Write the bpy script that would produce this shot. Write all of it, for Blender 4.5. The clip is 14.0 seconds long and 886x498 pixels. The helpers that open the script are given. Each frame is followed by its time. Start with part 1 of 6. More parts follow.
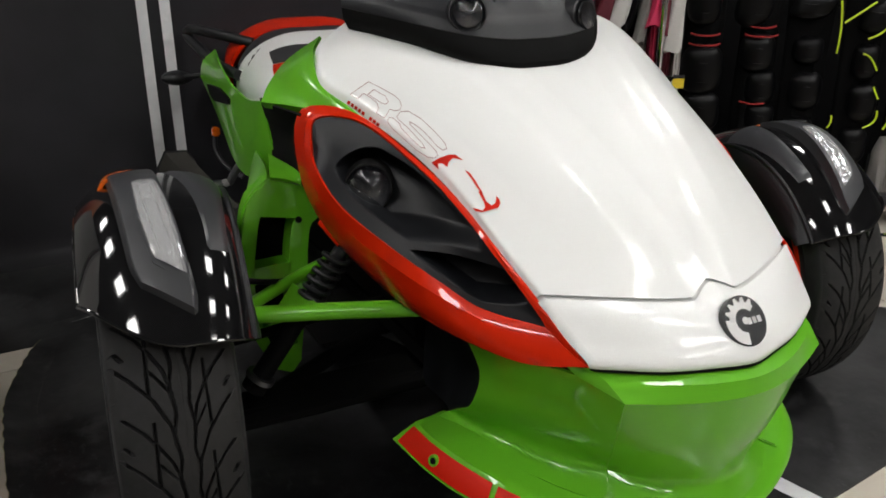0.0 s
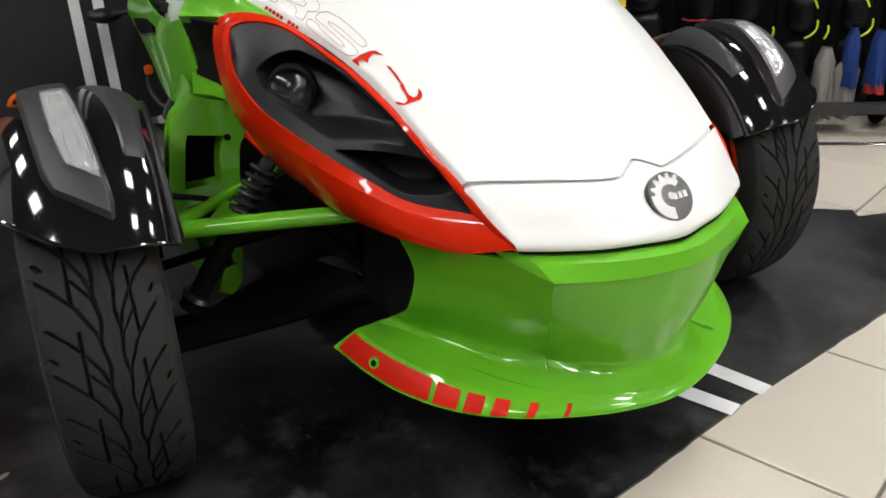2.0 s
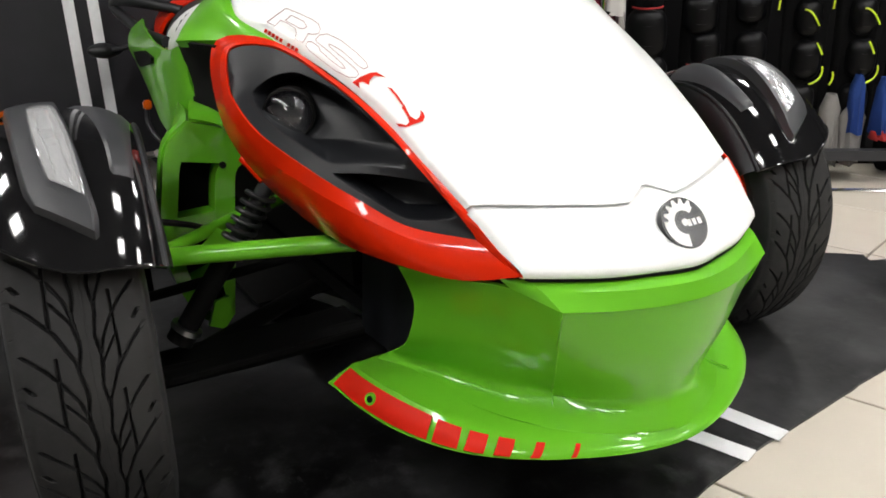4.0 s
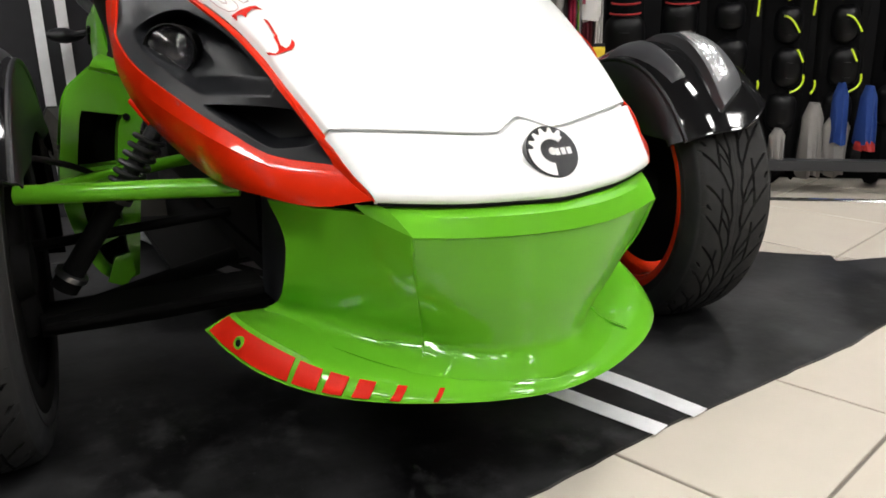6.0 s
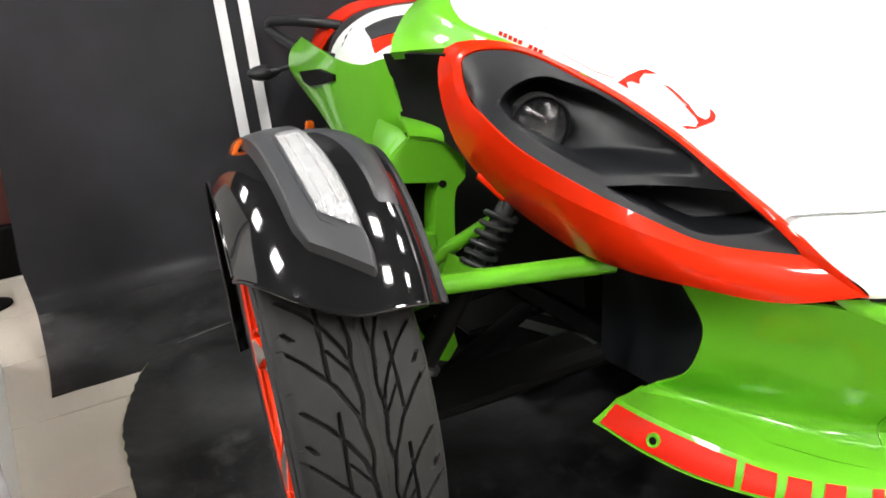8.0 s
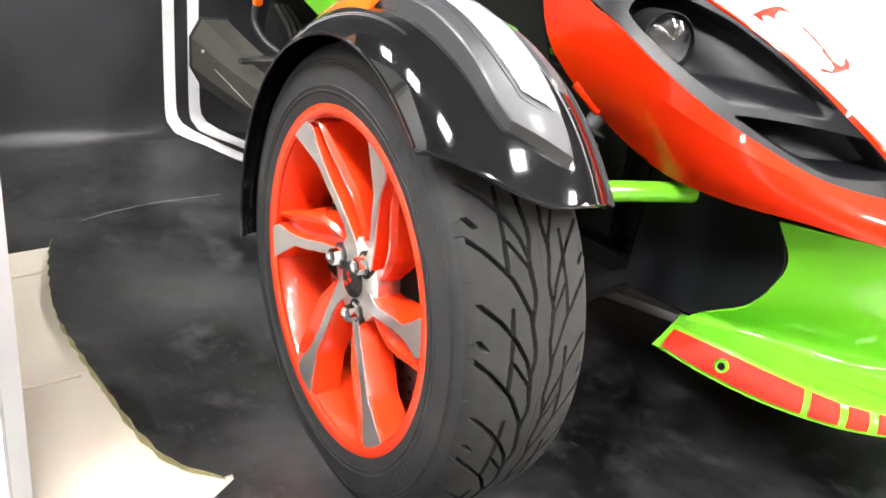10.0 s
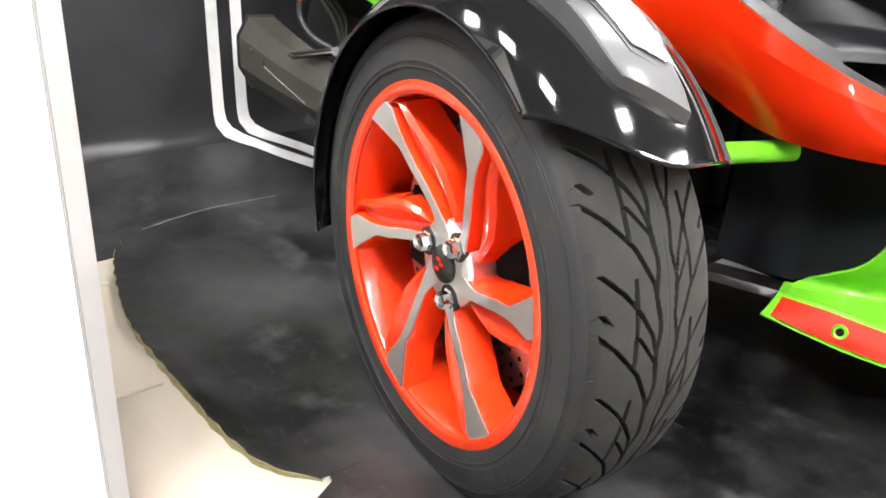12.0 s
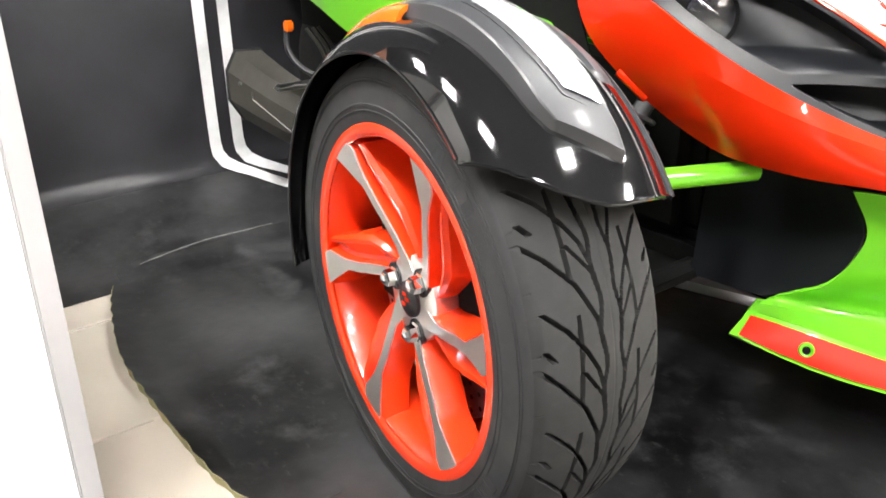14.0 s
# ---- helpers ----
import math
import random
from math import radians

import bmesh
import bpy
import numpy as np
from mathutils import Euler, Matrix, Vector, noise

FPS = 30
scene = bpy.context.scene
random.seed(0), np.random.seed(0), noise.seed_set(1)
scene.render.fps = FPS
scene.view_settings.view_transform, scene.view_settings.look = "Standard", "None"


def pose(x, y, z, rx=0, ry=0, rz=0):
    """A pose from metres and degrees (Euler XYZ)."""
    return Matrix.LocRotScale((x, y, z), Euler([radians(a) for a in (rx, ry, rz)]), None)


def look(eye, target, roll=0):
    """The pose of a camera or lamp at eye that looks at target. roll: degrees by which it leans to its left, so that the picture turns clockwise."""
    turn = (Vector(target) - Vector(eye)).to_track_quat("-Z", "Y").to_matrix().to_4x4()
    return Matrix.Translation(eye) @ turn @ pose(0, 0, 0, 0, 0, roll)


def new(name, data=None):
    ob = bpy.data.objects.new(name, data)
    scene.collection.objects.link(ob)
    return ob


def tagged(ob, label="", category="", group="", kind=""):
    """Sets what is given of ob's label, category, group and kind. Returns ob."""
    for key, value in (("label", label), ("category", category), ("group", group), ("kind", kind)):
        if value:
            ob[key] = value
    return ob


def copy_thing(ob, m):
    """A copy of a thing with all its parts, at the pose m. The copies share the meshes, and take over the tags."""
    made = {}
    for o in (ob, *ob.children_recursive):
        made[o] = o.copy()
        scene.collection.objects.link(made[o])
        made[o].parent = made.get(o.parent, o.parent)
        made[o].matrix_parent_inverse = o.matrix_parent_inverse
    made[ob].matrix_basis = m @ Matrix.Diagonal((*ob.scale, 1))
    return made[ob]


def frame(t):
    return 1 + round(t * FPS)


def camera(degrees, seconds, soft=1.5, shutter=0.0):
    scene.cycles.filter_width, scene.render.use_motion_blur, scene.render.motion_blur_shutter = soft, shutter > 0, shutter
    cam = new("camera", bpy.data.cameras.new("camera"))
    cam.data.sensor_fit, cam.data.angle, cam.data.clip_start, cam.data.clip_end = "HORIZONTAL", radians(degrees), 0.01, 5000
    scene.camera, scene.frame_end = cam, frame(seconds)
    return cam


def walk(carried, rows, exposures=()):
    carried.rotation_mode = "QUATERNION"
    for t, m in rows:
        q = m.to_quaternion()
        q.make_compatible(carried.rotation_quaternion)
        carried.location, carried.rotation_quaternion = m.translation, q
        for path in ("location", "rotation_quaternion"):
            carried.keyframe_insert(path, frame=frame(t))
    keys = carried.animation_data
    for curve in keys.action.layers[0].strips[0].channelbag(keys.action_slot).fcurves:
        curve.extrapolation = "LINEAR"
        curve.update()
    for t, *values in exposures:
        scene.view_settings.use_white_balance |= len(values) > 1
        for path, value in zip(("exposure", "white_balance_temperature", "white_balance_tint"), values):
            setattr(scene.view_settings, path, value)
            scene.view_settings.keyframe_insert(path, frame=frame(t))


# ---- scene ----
cam = camera(56.6, 14.0, soft=1.7)
PATH = [
    (0, (-0.816, -1.254, 0.974), (0.047, 0.399, 0.25), 0.1),
    (0.5, (-0.812, -1.265, 0.973), (0.069, 0.382, 0.258), -0.0),
    (1, (-0.785, -1.281, 0.924), (0.153, 0.322, 0.182), -0.1),
    (1.5, (-0.77, -1.305, 0.883), (0.179, 0.274, 0.102), -1.0),
    (2, (-0.776, -1.304, 0.881), (0.13, 0.283, 0.067), -2.5),
    (2.5, (-0.79, -1.295, 0.88), (0.1, 0.309, 0.083), -1.8),
    (2.7, (-0.787, -1.296, 0.881), (0.105, 0.319, 0.109), -2.1),
    (4.8, (-0.7, -1.255, 0.747), (0.253, 0.363, 0.061), -1.6),
    (5, (-0.674, -1.274, 0.724), (0.305, 0.306, -0.016), -2.3),
    (5.5, (-0.597, -1.339, 0.679), (0.428, 0.264, 0.065), 0.7),
    (6, (-0.57, -1.376, 0.662), (0.313, 0.322, 0.081), -1.2),
    (6.5, (-0.637, -1.311, 0.739), (0.066, 0.482, 0.2), -3.4),
    (7, (-0.732, -1.221, 0.79), (-0.111, 0.601, 0.249), -4.3),
    (7.2, (-0.764, -1.195, 0.82), (-0.168, 0.626, 0.248), -5.7),
    (9.3, (-1.202, -0.753, 0.755), (0.032, 0.635, 0.015), 3.0),
    (9.5, (-1.235, -0.741, 0.74), (0.026, 0.615, -0.015), 6.1),
    (10, (-1.268, -0.757, 0.75), (-0.044, 0.602, -0.058), 7.6),
    (10.5, (-1.282, -0.749, 0.75), (-0.14, 0.653, -0.104), 4.8),
    (11, (-1.293, -0.709, 0.722), (-0.216, 0.755, -0.113), 3.6),
    (11.5, (-1.294, -0.692, 0.701), (-0.192, 0.739, -0.158), 2.5),
    (12, (-1.299, -0.681, 0.702), (-0.135, 0.724, -0.116), 2.9),
    (12.5, (-1.301, -0.688, 0.708), (-0.141, 0.718, -0.116), 2.9),
    (13, (-1.29, -0.698, 0.719), (-0.139, 0.716, -0.102), 2.3),
    (13.5, (-1.277, -0.708, 0.728), (-0.13, 0.71, -0.094), 2.0),
    (14, (-1.243, -0.733, 0.747), (-0.128, 0.716, -0.062), -0.3),
]

EXPOSURES = [(0.0, -0.42), (1.5, -0.36), (2.2, 0.12), (5.0, 0.25), (7.0, 0.38), (9.3, 2.35), (11.0, 2.2), (14.0, 2.2)]
walk(cam, [(t, look(eye, target, roll)) for t, eye, target, roll in PATH], EXPOSURES)

# ---- light ----
world = bpy.data.worlds.new("showroom_world")
world.use_nodes = True
world.node_tree.nodes["Background"].inputs[0].default_value = (0.9, 0.95, 1.0, 1)
world.node_tree.nodes["Background"].inputs[1].default_value = 0.02
scene.world = world
LAMP = 43.0      # strength of each ceiling panel
AX = 0.005       # x of the vehicle's middle plane at the axle
STEER = -7.0     # both front wheels are turned by this angle


# ---- materials ----
def mat(name, color, rough=0.5, metal=0.0, coat=0.0, grain=0.0, scale=40.0, bump=0.0, bscale=300.0, wear=0.0, emit=0.0, rand=0.0, spec=0.5):
    """A principled surface with fine grain, broad wear and relief."""
    m = bpy.data.materials.new(name)
    m.use_nodes = True
    nt = m.node_tree
    b = nt.nodes["Principled BSDF"]
    b.inputs["Base Color"].default_value = (*color, 1)
    b.inputs["Roughness"].default_value = rough
    b.inputs["Metallic"].default_value = metal
    b.inputs["Coat Weight"].default_value = coat
    b.inputs["Coat Roughness"].default_value = 0.03
    b.inputs["Specular IOR Level"].default_value = spec
    if emit:
        b.inputs["Emission Color"].default_value = (*color, 1)
        b.inputs["Emission Strength"].default_value = emit
    tc = nt.nodes.new("ShaderNodeTexCoord")

    def noise_at(s, detail=4.0):
        n = nt.nodes.new("ShaderNodeTexNoise")
        n.inputs["Scale"].default_value = s
        n.inputs["Detail"].default_value = detail
        nt.links.new(tc.outputs["Object"], n.inputs["Vector"])
        return n
    if grain or wear or rand:
        low = tuple(max(0.0, c * (1 - grain)) for c in color)
        high = tuple(min(1.0, c * (1 + grain)) for c in color)
        ramp = nt.nodes.new("ShaderNodeMix")
        ramp.data_type = "RGBA"
        ramp.inputs[6].default_value, ramp.inputs[7].default_value = (*low, 1), (*high, 1)
        nt.links.new(noise_at(scale).outputs["Fac"], ramp.inputs[0])
        out = ramp.outputs[2]
        if rand:
            info = nt.nodes.new("ShaderNodeObjectInfo")
            hsv = nt.nodes.new("ShaderNodeHueSaturation")
            mr = nt.nodes.new("ShaderNodeMapRange")
            mr.inputs["To Min"].default_value, mr.inputs["To Max"].default_value = 1 - rand, 1 + rand
            nt.links.new(info.outputs["Random"], mr.inputs["Value"])
            nt.links.new(mr.outputs[0], hsv.inputs["Value"])
            nt.links.new(out, hsv.inputs["Color"])
            out = hsv.outputs[0]
        if wear:
            mx = nt.nodes.new("ShaderNodeMix")
            mx.data_type = "RGBA"
            r2 = nt.nodes.new("ShaderNodeMapRange")
            r2.inputs["From Min"].default_value, r2.inputs["From Max"].default_value = 0.5, 0.75
            r2.inputs["To Max"].default_value = wear
            nt.links.new(noise_at(scale * 0.12, 6.0).outputs["Fac"], r2.inputs["Value"])
            nt.links.new(r2.outputs[0], mx.inputs[0])
            nt.links.new(out, mx.inputs[6])
            mx.inputs[7].default_value = tuple(min(0.6, c * 3 + 0.03) for c in color) + (1,)
            out = mx.outputs[2]
            rr = nt.nodes.new("ShaderNodeMapRange")
            rr.inputs["To Min"].default_value, rr.inputs["To Max"].default_value = rough * 0.8, min(1, rough * 1.3)
            nt.links.new(noise_at(scale * 0.3).outputs["Fac"], rr.inputs["Value"])
            nt.links.new(rr.outputs[0], b.inputs["Roughness"])
        nt.links.new(out, b.inputs["Base Color"])
    if bump:
        bp = nt.nodes.new("ShaderNodeBump")
        bp.inputs["Strength"].default_value = bump
        bp.inputs["Distance"].default_value = 0.002
        nt.links.new(noise_at(bscale).outputs["Fac"], bp.inputs["Height"])
        nt.links.new(bp.outputs[0], b.inputs["Normal"])
    return m


WHITE = mat("pearl_white_paint", (0.78, 0.79, 0.78), 0.30, coat=0.32, spec=0.2, grain=0.025, scale=900)
GREEN = mat("bright_green_paint", (0.116, 0.40, 0.017), 0.30, coat=0.5, spec=0.14, grain=0.03, scale=700)
RED = mat("orange_red_paint", (0.56, 0.018, 0.002), 0.34, coat=0.45, spec=0.10, grain=0.03, scale=700)
DECAL = mat("red_decal", (0.55, 0.014, 0.004), 0.5, spec=0.15, grain=0.04, scale=300)
OUTLINE = mat("letter_outline_ink", (0.30, 0.13, 0.12), 0.5, grain=0.05, scale=300)
GLOSS = mat("gloss_black_paint", (0.0055, 0.0055, 0.006), 0.08, coat=0.5, grain=0.7, scale=1400, spec=0.35)
SATIN = mat("satin_graphite", (0.030, 0.031, 0.034), 0.40, coat=0.06, grain=0.08, scale=500, bump=0.02, spec=0.32)
PLASTIC = mat("matt_black_plastic", (0.010, 0.0105, 0.012), 0.46, grain=0.12, scale=200, bump=0.12, bscale=1400, spec=0.38)
BEZEL = mat("dark_bezel_plastic", (0.0055, 0.006, 0.0075), 0.44, grain=0.12, scale=200, bump=0.10, bscale=1400, spec=0.28)
COWL = mat("satin_cowl_plastic", (0.009, 0.0095, 0.0115), 0.44, grain=0.12, scale=200, bump=0.1, bscale=1400, spec=0.34)
# Near-black for black parts; the wheel's added discs and ring use it as shade.
DARK = mat("black_parts_and_shade", (0.002, 0.002, 0.002), 0.8, grain=0.2, scale=60, spec=0.15)
RUBBER = mat("tyre_rubber", (0.0175, 0.0175, 0.018), 0.72, grain=0.18, scale=120, wear=0.08, bump=0.12, bscale=900, spec=0.22)
WALLRUB = mat("sidewall_rubber", (0.017, 0.0175, 0.0195), 0.62, grain=0.2, scale=90, wear=0.06, bump=0.12, bscale=700, spec=0.3)
SILVER = mat("machined_aluminium", (0.80, 0.80, 0.79), 0.36, metal=1.0, grain=0.06, scale=260)
CHROME = mat("chrome", (0.75, 0.75, 0.76), 0.08, metal=1.0, grain=0.03, scale=100)
BRIGHT = mat("lamp_reflector_silver", (0.34, 0.35, 0.365), 0.20, metal=0.75, grain=0.03, scale=200)
CLEAR = mat("thin_clear_cover", (0.9, 0.9, 0.9), 0.04, coat=1.0)
CLEAR.node_tree.nodes["Principled BSDF"].inputs["Alpha"].default_value = 0.12
STEEL = mat("brake_steel", (0.42, 0.42, 0.43), 0.3, metal=1.0, grain=0.08, scale=200)
ORANGE = mat("orange_wheel_paint", (0.72, 0.036, 0.004), 0.26, coat=0.6, grain=0.03, scale=500)
AMBER = mat("amber_lens", (0.72, 0.13, 0.006), 0.15, coat=0.6, grain=0.08, scale=250)
MUFF = mat("muffler_bronze_grey", (0.055, 0.052, 0.046), 0.42, metal=0.5, grain=0.15, scale=60, wear=0.06, bump=0.05)
MAT = mat("black_vinyl_sheet", (0.0035, 0.0035, 0.004), 0.38, grain=0.35, scale=14, wear=0.35, bump=0.25, bscale=40, spec=0.42)


def scuff(m, share, tone):
    """Adds dusty smears and long fine scratches to a sheet."""
    nt = m.node_tree
    b = nt.nodes["Principled BSDF"]
    was = b.inputs["Base Color"].links[0].from_socket
    tc = nt.nodes.new("ShaderNodeTexCoord")
    total = None
    for size, stretch, turn, lo, hi in ((3.2, (1, 1, 1), 0.0, 0.43, 0.80), (11, (1, 1, 1), 0.0, 0.50, 0.80), (26, (1, 0.14, 1), 0.9, 0.66, 0.95), (38, (0.12, 1, 1), 0.4, 0.66, 0.95), (70, (1, 0.5, 1), 0.3, 0.58, 0.86), (160, (1, 1, 1), 0.0, 0.66, 0.78)):
        mp, n, r = nt.nodes.new("ShaderNodeMapping"), nt.nodes.new("ShaderNodeTexNoise"), nt.nodes.new("ShaderNodeMapRange")
        mp.inputs["Scale"].default_value = stretch
        mp.inputs["Rotation"].default_value = (0, 0, turn)
        n.inputs["Scale"].default_value, n.inputs["Detail"].default_value, n.inputs["Roughness"].default_value = size, 6.0, 0.62
        r.inputs["From Min"].default_value, r.inputs["From Max"].default_value = lo, hi
        r.inputs["To Max"].default_value = share
        nt.links.new(tc.outputs["Object"], mp.inputs["Vector"])
        nt.links.new(mp.outputs[0], n.inputs["Vector"])
        nt.links.new(n.outputs["Fac"], r.inputs["Value"])
        if total is None:
            total = r.outputs[0]
        else:
            mx = nt.nodes.new("ShaderNodeMath")
            mx.operation = "MAXIMUM"
            nt.links.new(total, mx.inputs[0])
            nt.links.new(r.outputs[0], mx.inputs[1])
            total = mx.outputs[0]
    mix = nt.nodes.new("ShaderNodeMix")
    mix.data_type = "RGBA"
    nt.links.new(total, mix.inputs[0])
    nt.links.new(was, mix.inputs[6])
    mix.inputs[7].default_value = (*tone, 1)
    nt.links.new(mix.outputs[2], b.inputs["Base Color"])


DROP = mat("black_hanging_vinyl", (0.026, 0.0255, 0.0285), 0.27, grain=0.2, scale=9, bump=0.06, bscale=14, spec=0.16)
scuff(MAT, 0.66, (0.095, 0.095, 0.098))
scuff(WALLRUB, 0.4, (0.055, 0.053, 0.048))
scuff(RUBBER, 0.22, (0.060, 0.058, 0.052))
TAPE = mat("white_vinyl_stripe", (0.70, 0.70, 0.715), 0.5, grain=0.08, scale=45, wear=0.06)
scuff(TAPE, 0.45, (0.25, 0.25, 0.25))
TORN = mat("torn_sheet_backing", (0.26, 0.235, 0.12), 0.7, grain=0.3, scale=60)
SCRAPE = mat("scraped_vinyl", (0.17, 0.17, 0.165), 0.7, grain=0.5, scale=70)
TILE = mat("cream_floor_tile", (0.54, 0.49, 0.42), 0.16, grain=0.05, scale=9, wear=0.04, bump=0.02, bscale=120, rand=0.03)
GROUT = mat("tile_grout", (0.16, 0.14, 0.12), 0.8, grain=0.15, scale=90)
CEIL = mat("dark_ceiling_paint", (0.035, 0.035, 0.036), 0.8, grain=0.1, scale=8)
WALLP = mat("painted_wall", (0.16, 0.16, 0.155), 0.7, grain=0.04, scale=6, bump=0.04)
BLACKWALL = mat("dark_slat_wall", (0.004, 0.004, 0.0045), 0.6, grain=0.2, scale=20, spec=0.1)
BOARD = mat("white_laminate", (0.66, 0.66, 0.655), 0.35, grain=0.02, scale=12)
EDGE = mat("grey_board_edge", (0.29, 0.29, 0.295), 0.5, grain=0.05, scale=40)
LIGHT = mat("lamp_diffuser", (1.0, 0.98, 0.95), 0.5, emit=LAMP)
SEATW = mat("white_seat_vinyl", (0.72, 0.72, 0.71), 0.45, grain=0.03, scale=120, bump=0.1)
SEATB = mat("black_seat_vinyl", (0.025, 0.025, 0.028), 0.5, grain=0.1, scale=200, bump=0.15)
NEON = mat("neon_yellow_trim", (0.50, 0.66, 0.02), 0.5, grain=0.05, scale=100)
CLOTHK = mat("black_fabric", (0.002, 0.002, 0.0023), 0.9, grain=0.25, scale=90, bump=0.2, bscale=200, spec=0.10)
CLOTHW = mat("white_fabric", (0.50, 0.48, 0.46), 0.8, grain=0.05, scale=50, bump=0.2, bscale=150)
CLOTHP = mat("pink_red_fabric", (0.60, 0.03, 0.10), 0.8, grain=0.1, scale=50, bump=0.2, bscale=150)
CLOTHB = mat("blue_fabric", (0.003, 0.03, 0.16), 0.85, grain=0.1, scale=50, bump=0.2, bscale=150)
CLOTHG = mat("greyish_fabric", (0.19, 0.18, 0.17), 0.85, grain=0.1, scale=50, bump=0.2, bscale=150)
CLOTHR = mat("red_fabric", (0.25, 0.008, 0.008), 0.8, grain=0.1, scale=50, bump=0.2, bscale=150)
CLOTHM = mat("maroon_fabric", (0.10, 0.008, 0.018), 0.8, grain=0.1, scale=50, bump=0.2, bscale=150)
YELLOW = mat("yellow_card", (0.75, 0.55, 0.03), 0.5, grain=0.05, scale=50)
GUARD = mat("dark_armour_plastic", (0.003, 0.003, 0.0035), 0.34, grain=0.4, scale=60, bump=0.15, bscale=90, spec=0.16)
INK = mat("logo_black", (0.012, 0.012, 0.014), 0.25, grain=0.1, scale=100)
GLASS = bpy.data.materials.new("clear_lens")
GLASS.use_nodes = True
_g = GLASS.node_tree.nodes["Principled BSDF"]
_g.inputs["Transmission Weight"].default_value = 1.0
_g.inputs["Roughness"].default_value = 0.02
_g.inputs["IOR"].default_value = 1.45
POSTER = bpy.data.materials.new("sunset_poster_print")
POSTER.use_nodes = True
_n = POSTER.node_tree
_tc, _sep, _cr = _n.nodes.new("ShaderNodeTexCoord"), _n.nodes.new("ShaderNodeSeparateXYZ"), _n.nodes.new("ShaderNodeValToRGB")
_no, _ad = _n.nodes.new("ShaderNodeTexNoise"), _n.nodes.new("ShaderNodeMath")
_no.inputs["Scale"].default_value = 6.0
_ad.operation = "MULTIPLY_ADD"
_ad.inputs[1].default_value = 0.25
_n.links.new(_tc.outputs["Generated"], _sep.inputs[0])
_n.links.new(_tc.outputs["Object"], _no.inputs["Vector"])
_n.links.new(_no.outputs["Fac"], _ad.inputs[0])
_n.links.new(_sep.outputs["Z"], _ad.inputs[2])
_n.links.new(_ad.outputs[0], _cr.inputs[0])
_cr.color_ramp.elements[0].color = (0.075, 0.016, 0.014, 1)
_cr.color_ramp.elements[1].color = (0.55, 0.13, 0.010, 1)
_e = _cr.color_ramp.elements.new(0.55)
_e.color = (0.085, 0.014, 0.010, 1)
_e = _cr.color_ramp.elements.new(0.68)
_e.color = (0.32, 0.030, 0.006, 1)
_n.links.new(_cr.outputs[0], _n.nodes["Principled BSDF"].inputs["Base Color"])
_n.nodes["Principled BSDF"].inputs["Roughness"].default_value = 0.4


# ---- mesh helpers ----
def part(name, bm, material, parent=None, label="", smooth=True, m=None, angle=40):
    """Links a bmesh as one mesh object, as a thing or under its parent."""
    me = bpy.data.meshes.new(name)
    bmesh.ops.recalc_face_normals(bm, faces=bm.faces)
    if smooth:
        lim = math.cos(radians(angle))
        for fc in bm.faces:
            fc.smooth = True
        for e in bm.edges:
            if len(e.link_faces) == 2 and e.link_faces[0].normal.dot(e.link_faces[1].normal) < lim:
                e.smooth = False
    bm.to_mesh(me)
    bm.free()
    for mt in material if isinstance(material, (list, tuple)) else [material]:
        me.materials.append(mt)
    ob = new(name, me)
    if parent is not None:
        ob.parent = parent
    if m is not None:
        ob.matrix_basis = m
    if label:
        ob["label"] = label
    return ob


def spl(pts, n):
    """n points on a smooth curve through pts."""
    p = np.array(pts, float)
    if len(p) == 2:
        return p[0] + np.linspace(0, 1, n)[:, None] * (p[1] - p[0])
    d = np.r_[0, np.cumsum(np.linalg.norm(np.diff(p, axis=0), axis=1) + 1e-9)]
    q = np.vstack([2 * p[0] - p[1], p, 2 * p[-1] - p[-2]])
    k = np.r_[-d[1], d, 2 * d[-1] - d[-2]]
    out = []
    for s in np.linspace(0, d[-1], n):
        i = min(max(np.searchsorted(d, s, "right") - 1, 0), len(p) - 2)
        h = d[i + 1] - d[i]
        u = (s - d[i]) / h
        m0 = (q[i + 2] - q[i]) / (k[i + 2] - k[i]) * h
        m1 = (q[i + 3] - q[i + 1]) / (k[i + 3] - k[i + 1]) * h
        out.append((2 * u**3 - 3 * u**2 + 1) * q[i + 1] + (u**3 - 2 * u**2 + u) * m0 + (-2 * u**3 + 3 * u**2) * q[i + 2] + (u**3 - u**2) * m1)
    return np.array(out)


def patch(rows, nu=24, nv=24):
    """A smooth grid through rows of points."""
    a = np.array([spl(r, nv) for r in rows])
    return np.stack([spl(a[:, j], nu) for j in range(nv)], 1)


def ruled(rows, nv=24, nu=2):
    """A grid of straight strips from row to row, each row a smooth curve."""
    a = np.array([spl(r, nv) for r in rows])
    out = []
    for i in range(len(a) - 1):
        for k in range(nu):
            out.append(a[i] + (a[i + 1] - a[i]) * k / nu)
    out.append(a[-1])
    return np.array(out)


def normals(g):
    du, dv = np.gradient(g, axis=0), np.gradient(g, axis=1)
    n = np.cross(du, dv)
    return n / (np.linalg.norm(n, axis=2, keepdims=True) + 1e-12)


